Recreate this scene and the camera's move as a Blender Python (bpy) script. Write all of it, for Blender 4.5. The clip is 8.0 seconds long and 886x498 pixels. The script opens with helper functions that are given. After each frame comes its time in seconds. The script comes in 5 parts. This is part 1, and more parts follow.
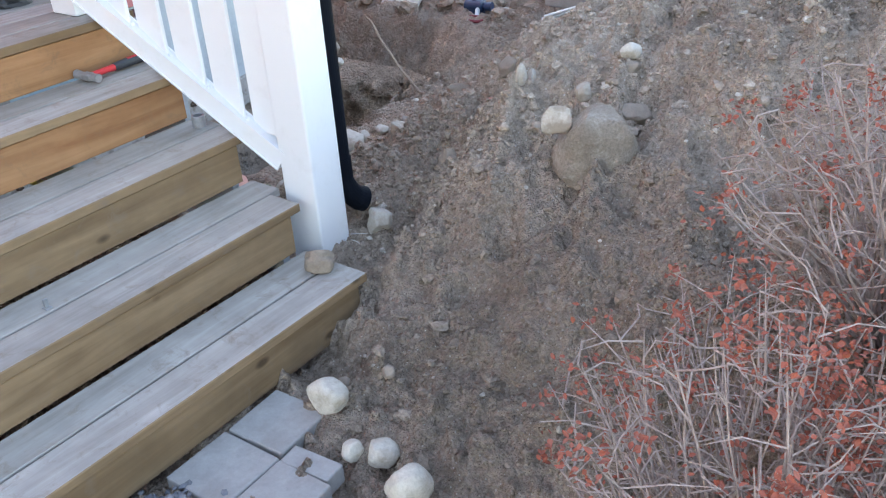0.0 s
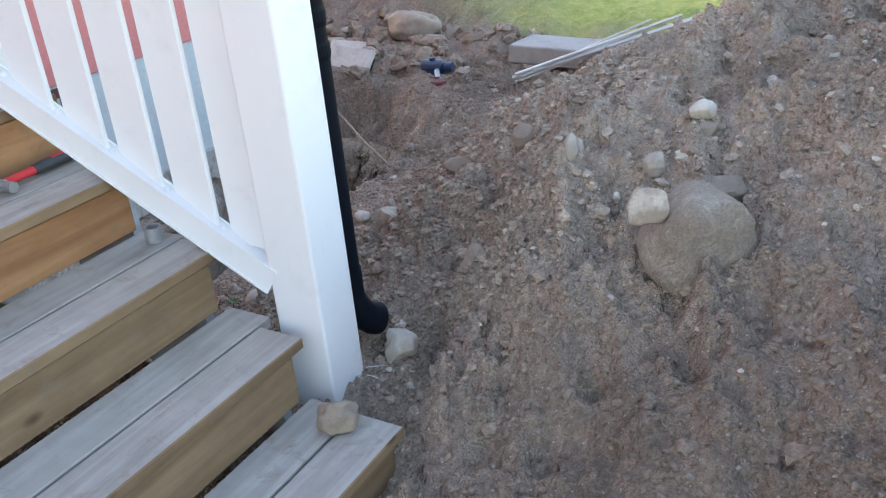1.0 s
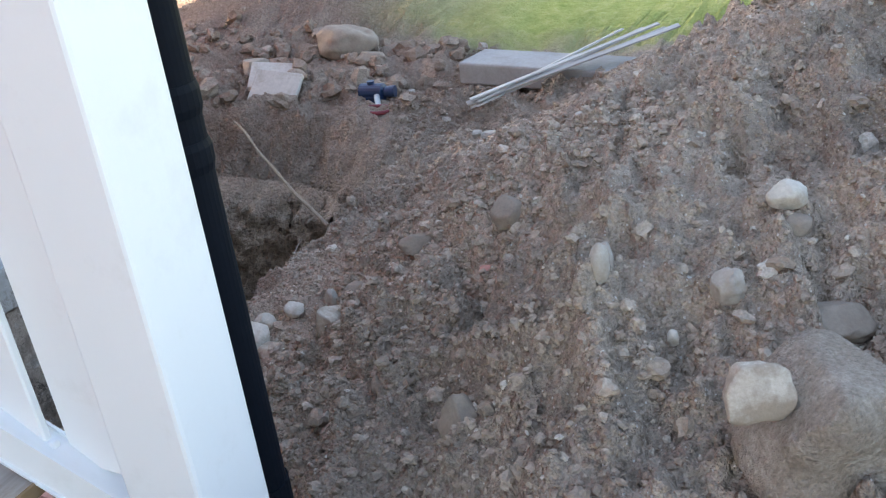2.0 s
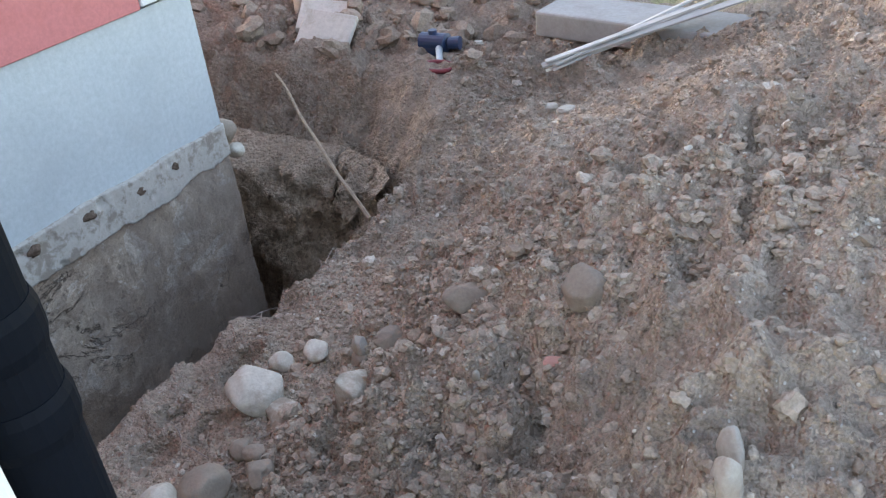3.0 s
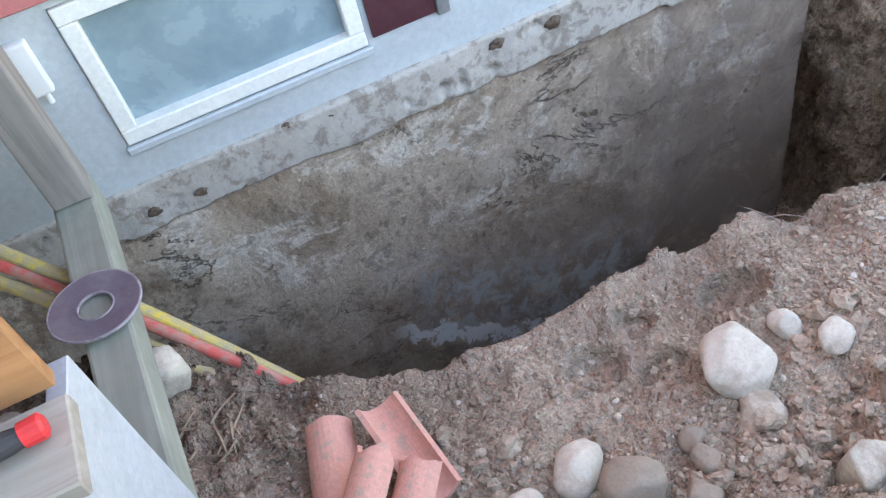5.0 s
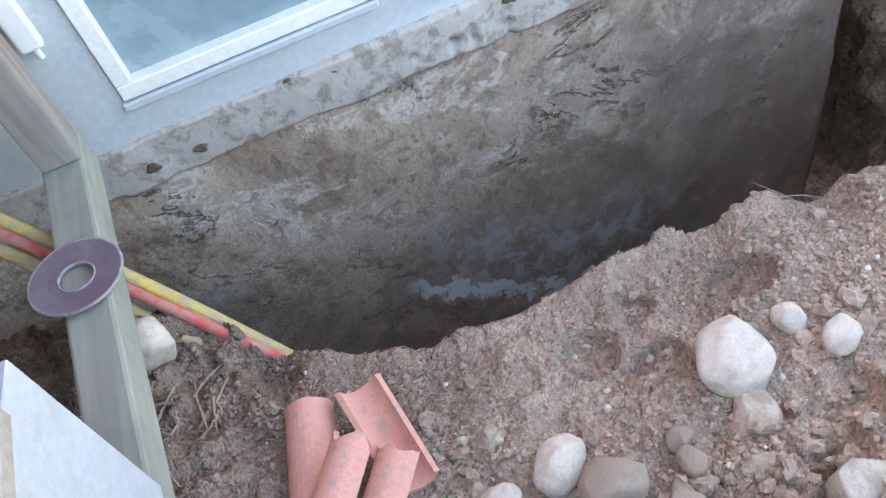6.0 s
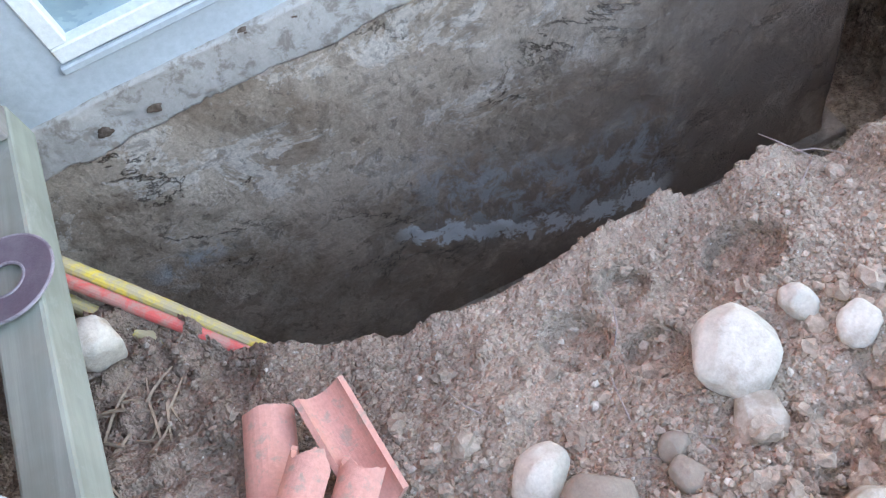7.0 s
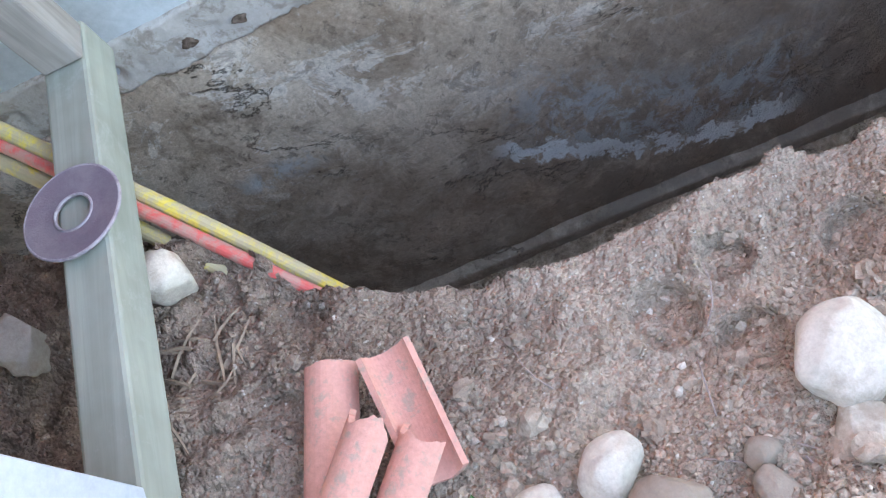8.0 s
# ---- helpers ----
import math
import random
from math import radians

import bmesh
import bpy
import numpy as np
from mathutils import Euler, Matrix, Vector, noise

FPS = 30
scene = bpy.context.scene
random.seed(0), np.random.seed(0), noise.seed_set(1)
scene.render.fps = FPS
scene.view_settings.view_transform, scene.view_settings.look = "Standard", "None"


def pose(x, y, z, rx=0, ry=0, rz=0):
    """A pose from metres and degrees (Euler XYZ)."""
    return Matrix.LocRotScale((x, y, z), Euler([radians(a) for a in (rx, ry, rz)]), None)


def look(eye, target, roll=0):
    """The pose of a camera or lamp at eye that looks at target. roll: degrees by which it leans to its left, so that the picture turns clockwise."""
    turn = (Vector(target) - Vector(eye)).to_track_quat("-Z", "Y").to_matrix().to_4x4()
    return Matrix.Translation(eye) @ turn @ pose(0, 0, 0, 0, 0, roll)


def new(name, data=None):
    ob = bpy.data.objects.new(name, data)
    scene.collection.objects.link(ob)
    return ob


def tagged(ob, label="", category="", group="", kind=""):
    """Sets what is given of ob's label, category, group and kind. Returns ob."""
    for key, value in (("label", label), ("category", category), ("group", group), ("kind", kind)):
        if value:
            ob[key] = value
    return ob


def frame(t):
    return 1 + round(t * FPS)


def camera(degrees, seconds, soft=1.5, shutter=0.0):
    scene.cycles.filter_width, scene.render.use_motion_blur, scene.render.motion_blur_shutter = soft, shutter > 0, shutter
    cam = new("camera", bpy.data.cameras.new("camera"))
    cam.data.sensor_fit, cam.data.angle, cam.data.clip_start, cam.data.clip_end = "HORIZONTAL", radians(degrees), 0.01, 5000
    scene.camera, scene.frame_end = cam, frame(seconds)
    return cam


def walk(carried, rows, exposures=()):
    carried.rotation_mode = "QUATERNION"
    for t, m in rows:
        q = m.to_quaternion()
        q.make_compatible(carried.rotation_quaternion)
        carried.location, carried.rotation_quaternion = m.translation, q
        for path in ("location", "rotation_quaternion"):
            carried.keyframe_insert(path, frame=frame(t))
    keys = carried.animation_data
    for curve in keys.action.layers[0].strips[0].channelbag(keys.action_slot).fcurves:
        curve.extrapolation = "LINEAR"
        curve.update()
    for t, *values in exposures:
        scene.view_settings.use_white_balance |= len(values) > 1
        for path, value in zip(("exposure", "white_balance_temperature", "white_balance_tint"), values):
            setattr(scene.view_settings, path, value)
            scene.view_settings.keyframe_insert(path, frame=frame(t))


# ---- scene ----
cam = camera(54.2, 8.0, 1.2)
PATH = [
    (0, (4.114, -1.769, 1.617), (3.057, -0.391, 0.626), -3.71),
    (0.5, (3.799, -1.607, 1.551), (2.776, -0.133, 0.669), -4.04),
    (1, (3.440, -1.371, 1.461), (2.502, 0.158, 0.577), -5.17),
    (1.5, (3.173, -1.004, 1.398), (2.324, 0.562, 0.489), -6.39),
    (1.7, (3.089, -0.846, 1.391), (2.273, 0.744, 0.491), -6.25),
    (2.8, (2.753, -0.117, 1.398), (1.865, 1.372, 0.400), -5.87),
    (3, (2.714, -0.016, 1.439), (1.793, 1.401, 0.369), -6.13),
    (3.5, (2.498, 0.193, 1.428), (1.431, 1.347, 0.191), -8.82),
    (4, (2.373, 0.259, 1.496), (1.207, 1.129, 0.123), -11.59),
    (4.5, (2.261, 0.361, 1.485), (0.990, 0.911, 0.042), -14.40),
    (5, (2.089, 0.453, 1.508), (0.782, 0.751, 0.024), -15.42),
    (5.2, (2.048, 0.460, 1.517), (0.722, 0.637, 0.030), -14.83),
    (6.3, (1.999, 0.642, 1.489), (0.816, 0.771, -0.118), -19.96),
    (6.5, (1.975, 0.654, 1.487), (0.826, 0.755, -0.147), -21.20),
    (7, (1.818, 0.770, 1.402), (0.734, 0.779, -0.279), -25.91),
    (7.5, (1.745, 0.831, 1.390), (0.746, 0.662, -0.334), -32.81),
    (8, (1.662, 0.873, 1.335), (0.717, 0.536, -0.395), -39.88),
]
EXPOSURES = [(0, 2.85, 7400, 16), (0.6, 2.72, 7300, 15), (1.7, 2.50, 7250, 14), (2.8, 2.65, 7600, 15), (3.6, 3.02, 8050, 15), (4.5, 3.44, 8100, 16), (6.3, 3.70, 7950, 17), (8, 3.91, 7800, 16)]
walk(cam, [(t, look(eye, target, roll)) for t, eye, target, roll in PATH], EXPOSURES)

# ---- world and light ----
SUN_ELEVATION, SUN_TURN = radians(21), radians(-111)
world = bpy.data.worlds.new("sky")
scene.world = world
world.use_nodes = True
wn, wl = world.node_tree.nodes, world.node_tree.links
sky = wn.new("ShaderNodeTexSky")
sky.sky_type, sky.sun_disc = "NISHITA", False
sky.sun_elevation, sky.sun_rotation = SUN_ELEVATION, SUN_TURN
wl.new(sky.outputs[0], wn["Background"].inputs[0])
wn["Background"].inputs[1].default_value = 0.15
sun = new("sun", bpy.data.lights.new("sun", "SUN"))
sun.data.energy, sun.data.angle, sun.data.color = 5.0, radians(0.6), (1.0, 0.94, 0.84)
sun.matrix_world = look((-28.5, -11, 30.5 * math.tan(SUN_ELEVATION)), (0, 0, 0))


# ---- materials ----
def material(name, rough_value=0.8, metal=0.0, spec=0.3):
    m = bpy.data.materials.new(name)
    m.use_nodes = True
    b = m.node_tree.nodes["Principled BSDF"]
    b.inputs["Roughness"].default_value = rough_value
    b.inputs["Metallic"].default_value = metal
    b.inputs["Specular IOR Level"].default_value = spec
    return m, m.node_tree.nodes, m.node_tree.links, b


def coords(n, l, scale, where="Object"):
    tc = n.new("ShaderNodeTexCoord")
    mp = n.new("ShaderNodeMapping")
    mp.inputs["Scale"].default_value = scale if isinstance(scale, tuple) else (scale, scale, scale)
    l.new(tc.outputs[where], mp.inputs[0])
    return mp.outputs[0]


def noise_tex(n, l, vec, scale, detail=4.0, rough_value=0.6, distort=0.0):
    t = n.new("ShaderNodeTexNoise")
    t.inputs["Scale"].default_value, t.inputs["Detail"].default_value = scale, detail
    t.inputs["Roughness"].default_value, t.inputs["Distortion"].default_value = rough_value, distort
    l.new(vec, t.inputs["Vector"])
    return t.outputs["Fac"]


def ramp(n, l, fac, stops):
    r = n.new("ShaderNodeValToRGB")
    while len(r.color_ramp.elements) < len(stops):
        r.color_ramp.elements.new(0.5)
    for e, (p, c) in zip(r.color_ramp.elements, stops):
        e.position, e.color = p, (*c, 1) if len(c) == 3 else (c[0], c[0], c[0], 1)
    l.new(fac, r.inputs[0])
    return r.outputs[0]


def mix(n, l, fac, a, b, mode="MIX"):
    m = n.new("ShaderNodeMix")
    m.data_type, m.blend_type = "RGBA", mode
    for socket, v in ((0, fac), (6, a), (7, b)):
        if isinstance(v, (int, float)):
            m.inputs[socket].default_value = v
        elif isinstance(v, tuple):
            m.inputs[socket].default_value = (*v, 1)
        else:
            l.new(v, m.inputs[socket])
    return m.outputs[2]


def bump(n, l, b, height, strength, distance):
    k = n.new("ShaderNodeBump")
    k.inputs["Strength"].default_value, k.inputs["Distance"].default_value = strength, distance
    l.new(height, k.inputs["Height"])
    l.new(k.outputs[0], b.inputs["Normal"])


def per_piece(n, l):
    return n.new("ShaderNodeObjectInfo").outputs["Random"]


def math_node(n, l, kind, a, b):
    k = n.new("ShaderNodeMath")
    k.operation = kind
    for i, v in enumerate((a, b)):
        if isinstance(v, (int, float)):
            k.inputs[i].default_value = v
        else:
            l.new(v, k.inputs[i])
    return k.outputs[0]


def dryness_and_light(n, l, v, sep):
    """Dry pale earth, with damp brown patches by the tiles, beside the downpipe and where the pit was dug; light and
    shade are put into the zones' colour too.
    """
    drift = math_node(n, l, "MULTIPLY", math_node(n, l, "SUBTRACT", noise_tex(n, l, v, 2.6, 5, 0.65), 0.5), 1.3)
    x, y = math_node(n, l, "ADD", sep.outputs[0], drift), math_node(n, l, "ADD", sep.outputs[1], drift)
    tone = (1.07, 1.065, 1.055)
    # zones above 1 brighten the heap, those below also darken like shade
    for x0, x1, y0, y1, zone_tone in (
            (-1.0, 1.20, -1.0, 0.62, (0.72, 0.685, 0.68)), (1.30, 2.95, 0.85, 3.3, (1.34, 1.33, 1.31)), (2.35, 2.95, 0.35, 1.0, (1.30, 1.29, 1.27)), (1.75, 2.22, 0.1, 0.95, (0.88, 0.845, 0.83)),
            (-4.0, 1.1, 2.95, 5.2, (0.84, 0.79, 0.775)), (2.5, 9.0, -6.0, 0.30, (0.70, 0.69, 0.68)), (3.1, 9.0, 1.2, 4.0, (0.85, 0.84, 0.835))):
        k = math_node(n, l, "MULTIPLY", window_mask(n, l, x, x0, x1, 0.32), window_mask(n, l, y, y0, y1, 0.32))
        tone = mix(n, l, k, tone, zone_tone)
    return tone


def crumb_height(n, l, v, scale):
    """Rounded grains packed side by side."""
    t = n.new("ShaderNodeTexVoronoi")
    t.inputs["Scale"].default_value = scale
    warp = n.new("ShaderNodeVectorMath")
    warp.operation = "MULTIPLY_ADD"
    d = n.new("ShaderNodeTexNoise")
    d.inputs["Scale"].default_value = 0.8 * scale
    l.new(v, d.inputs["Vector"])
    l.new(d.outputs["Color"], warp.inputs[0])
    warp.inputs[1].default_value = (0.6 / scale,) * 3
    l.new(v, warp.inputs[2])
    l.new(warp.outputs[0], t.inputs["Vector"])
    return ramp(n, l, t.outputs["Distance"], [(0.0, (1.0,)), (0.35, (0.8,)), (0.75, (0.0,))]), t.outputs["Color"]


def soil_material():
    m, n, l, b = material("soil", 0.97, 0, 0.06)
    v = coords(n, l, 1.0)
    patches = noise_tex(n, l, v, 1.8, 6, 0.65, 0.4)
    base = ramp(n, l, patches, [(0.32, (0.302, 0.237, 0.185)), (0.48, (0.373, 0.293, 0.229)), (0.66, (0.445, 0.350, 0.275))])
    coarse, coarse_tint = crumb_height(n, l, v, 55)
    small, small_tint = crumb_height(n, l, v, 150)
    fine = noise_tex(n, l, v, 38, 6, 0.72)
    grit = noise_tex(n, l, v, 240, 3, 0.7)
    base = mix(n, l, 0.75, base, ramp(n, l, fine, [(0.30, (0.62, 0.60, 0.58)), (0.5, (1.0, 1.0, 1.0)), (0.70, (1.32, 1.31, 1.30))]), "MULTIPLY")
    base = mix(n, l, 0.4, base, ramp(n, l, grit, [(0.32, (0.62, 0.60, 0.58)), (0.5, (1.0, 1.0, 1.0)), (0.70, (1.38, 1.37, 1.35))]), "MULTIPLY")
    # single pale grains
    pick = n.new("ShaderNodeSeparateColor")
    l.new(small_tint, pick.inputs[0])
    pale = mix(n, l, 1.0, ramp(n, l, pick.outputs[0], [(0.955, (0.0,)), (0.965, (0.8,))]), ramp(n, l, small, [(0.6, (0.0,)), (0.8, (1.0,))]), "MULTIPLY")
    base = mix(n, l, pale, base, (0.56, 0.51, 0.45))
    sep = n.new("ShaderNodeSeparateXYZ")
    l.new(v, sep.inputs[0])
    base = mix(n, l, 1.0, base, dryness_and_light(n, l, v, sep), "MULTIPLY")
    # rusty subsoil in the cut, with streaks where the shovel and roots ran down
    streak = noise_tex(n, l, coords(n, l, (4.5, 4.5, 1.6)), 2.4, 8, 0.72, 0.8)
    subsoil = ramp(n, l, streak, [(0.32, (0.22, 0.154, 0.110)), (0.5, (0.42, 0.312, 0.227)), (0.68, (0.58, 0.465, 0.36))])
    cut = ramp(n, l, mapped(n, l, math_node(n, l, "ADD", sep.outputs[2], math_node(n, l, "MULTIPLY", fine, 0.2)), -0.50, -0.22), [(0.0, (0.9,)), (1.0, (0.0,))])
    subsoil = mix(n, l, 0.8, subsoil, ramp(n, l, fine, [(0.30, (0.45, 0.43, 0.41)), (0.5, (1.0, 1.0, 1.0)), (0.70, (1.35, 1.34, 1.32))]), "MULTIPLY")
    base = mix(n, l, cut, base, subsoil)
    # lawn further off
    wander = math_node(n, l, "ADD", noise_tex(n, l, v, 1.2, 5, 0.7), sep.outputs[1])
    sideways = ramp(n, l, mapped(n, l, sep.outputs[0], -0.5, 0.9), [(0.0, (0.0,)), (1.0, (1.0,))])
    far = ramp(n, l, mapped(n, l, wander, 5.0, 5.5), [(0.0, (0.0,)), (1.0, (1.0,))])
    far = mix(n, l, 1.0, far, sideways, "MULTIPLY")
    blades = noise_tex(n, l, v, 9, 6, 0.8)
    grass = ramp(n, l, blades, [(0.3, (0.28, 0.33, 0.08)), (0.55, (0.48, 0.49, 0.16)), (0.75, (0.64, 0.60, 0.30))])
    base = mix(n, l, far, base, grass)
    l.new(base, b.inputs["Base Color"])
    h = mix(n, l, 0.30, mix(n, l, 0.45, coarse, fine), mix(n, l, 0.4, small, grit))
    bump(n, l, b, h, 1.0, 0.030)
    return m


def mapped(n, l, value, low, high):
    r = n.new("ShaderNodeMapRange")
    r.inputs["From Min"].default_value, r.inputs["From Max"].default_value = low, high
    l.new(value, r.inputs["Value"])
    return r.outputs[0]


def clod_material():
    m, n, l, b = material("clods", 0.95, 0, 0.1)
    v = coords(n, l, 1.0)
    island = n.new("ShaderNodeNewGeometry").outputs["Random Per Island"]
    base = ramp(n, l, island, [(0.0, (0.25, 0.192, 0.148)), (0.5, (0.32, 0.255, 0.201)), (0.95, (0.375, 0.308, 0.247)), (1.0, (0.52, 0.47, 0.405))])
    fine = noise_tex(n, l, v, 90, 4, 0.7)
    base = mix(n, l, 0.7, base, ramp(n, l, fine, [(0.3, (0.55, 0.53, 0.5)), (0.7, (1.4, 1.38, 1.35))]), "MULTIPLY")
    sep = n.new("ShaderNodeSeparateXYZ")
    l.new(v, sep.inputs[0])
    base = mix(n, l, 1.0, base, dryness_and_light(n, l, v, sep), "MULTIPLY")
    l.new(base, b.inputs["Base Color"])
    bump(n, l, b, fine, 0.8, 0.006)
    return m


def stone_material(name, dark, light, dusty=(0.33, 0.265, 0.205), cover=(0.46, 0.66), relief=0.008):
    m, n, l, b = material(name, 0.85, 0, 0.25)
    v = coords(n, l, 1.0)
    a = noise_tex(n, l, v, 9, 5, 0.65, 0.3)
    base = ramp(n, l, a, [(0.3, dark), (0.65, light)])
    speck = noise_tex(n, l, v, 130, 3, 0.7)
    soil = noise_tex(n, l, v, 11, 6, 0.7, 0.0)
    base = mix(n, l, ramp(n, l, soil, [(cover[0], (0.0,)), (cover[1], (0.85,))]), base, dusty)
    base = mix(n, l, 0.3 if relief < 0.02 else 0.8, base, ramp(n, l, speck, [(0.3, (0.65, 0.64, 0.62)), (0.7, (1.25, 1.25, 1.25))]), "MULTIPLY")
    l.new(base, b.inputs["Base Color"])
    bump(n, l, b, mix(n, l, 0.35, soil, speck), 0.5 if relief < 0.02 else 0.9, relief)
    return m


def white_paint():
    m, n, l, b = material("white_paint", 0.42, 0, 0.45)
    v = coords(n, l, 1.0)
    streak = noise_tex(n, l, coords(n, l, (22, 22, 1.5)), 3, 5, 0.6)
    dirt = noise_tex(n, l, v, 7, 6, 0.7)
    base = mix(n, l, ramp(n, l, dirt, [(0.55, (0.0,)), (0.8, (0.5,))]), (0.73, 0.73, 0.72), (0.58, 0.56, 0.52))
    l.new(base, b.inputs["Base Color"])
    bump(n, l, b, streak, 0.12, 0.004)
    return m


def wood(name, dark, light, along, grain_scale=1.0, rough_value=0.75, knots=True, wear=None):
    """Boards with the grain along one axis (0, 1, 2)."""
    m, n, l, b = material(name, rough_value, 0, 0.25)
    sc = [26 * grain_scale] * 3
    sc[along] = 1.6 * grain_scale
    tc = n.new("ShaderNodeTexCoord")
    shift = n.new("ShaderNodeVectorMath")
    shift.operation = "MULTIPLY_ADD"
    comb = n.new("ShaderNodeCombineXYZ")
    r = per_piece(n, l)
    for i in range(3):
        l.new(r, comb.inputs[i])
    l.new(comb.outputs[0], shift.inputs[0])
    shift.inputs[1].default_value = (7.3, 11.1, 5.7)
    l.new(tc.outputs["Object"], shift.inputs[2])
    mp = n.new("ShaderNodeMapping")
    mp.inputs["Scale"].default_value = sc
    l.new(shift.outputs[0], mp.inputs[0])
    g = noise_tex(n, l, mp.outputs[0], 1.0, 6, 0.62, 0.8)
    base = ramp(n, l, g, [(0.28, dark), (0.68, light)])
    broad = noise_tex(n, l, shift.outputs[0], 5, 4, 0.6)
    base = mix(n, l, 0.6, base, ramp(n, l, broad, [(0.3, (0.72, 0.70, 0.68)), (0.7, (1.18, 1.16, 1.14))]), "MULTIPLY")
    tone = ramp(n, l, r, [(0.0, (0.84, 0.83, 0.82)), (1.0, (1.1, 1.1, 1.1))])
    base = mix(n, l, 1.0, base, tone, "MULTIPLY")
    if knots:
        mk = n.new("ShaderNodeMapping")
        ks = [1.0] * 3
        ks[along] = 0.55
        mk.inputs["Scale"].default_value = ks
        l.new(shift.outputs[0], mk.inputs[0])
        vo = n.new("ShaderNodeTexVoronoi")
        vo.inputs["Scale"].default_value = 9.0
        l.new(mk.outputs[0], vo.inputs["Vector"])
        knot = ramp(n, l, vo.outputs["Distance"], [(0.07, (0.85,)), (0.16, (0.0,))])
        base = mix(n, l, knot, base, tuple(0.35 * c for c in dark))
    if wear:
        w = noise_tex(n, l, shift.outputs[0], 12, 6, 0.75, 0.6)
        base = mix(n, l, ramp(n, l, w, [(0.55, (0.0,)), (0.72, (0.75,))]), base, wear)
    l.new(base, b.inputs["Base Color"])
    bump(n, l, b, g, 0.35, 0.004)
    return m


def plain(name, colour, rough_value, metal=0.0, spec=0.4, dirt=None, dirt_scale=14.0, amount=(0.52, 0.72, 0.6), relief=0.2, grain=60.0):
    m, n, l, b = material(name, rough_value, metal, spec)
    v = coords(n, l, 1.0)
    a = noise_tex(n, l, v, dirt_scale, 6, 0.7, 0.3)
    g = noise_tex(n, l, v, grain, 4, 0.7)
    base = mix(n, l, 0.35, colour, ramp(n, l, g, [(0.3, (0.7, 0.7, 0.7)), (0.7, (1.25, 1.25, 1.25))]), "MULTIPLY")
    if dirt:
        base = mix(n, l, ramp(n, l, a, [(amount[0], (0.0,)), (amount[1], (amount[2],))]), base, dirt)
    l.new(base, b.inputs["Base Color"])
    bump(n, l, b, g, relief, 0.003)
    return m


def window_mask(n, l, value, low, high, soft):
    """One between two levels, falling off softly outside."""
    up = mapped(n, l, value, low - soft, low + soft)
    down = mapped(n, l, value, high + soft, high - soft)
    k = n.new("ShaderNodeMath")
    k.operation = "MULTIPLY"
    l.new(up, k.inputs[0])
    l.new(down, k.inputs[1])
    return k.outputs[0]


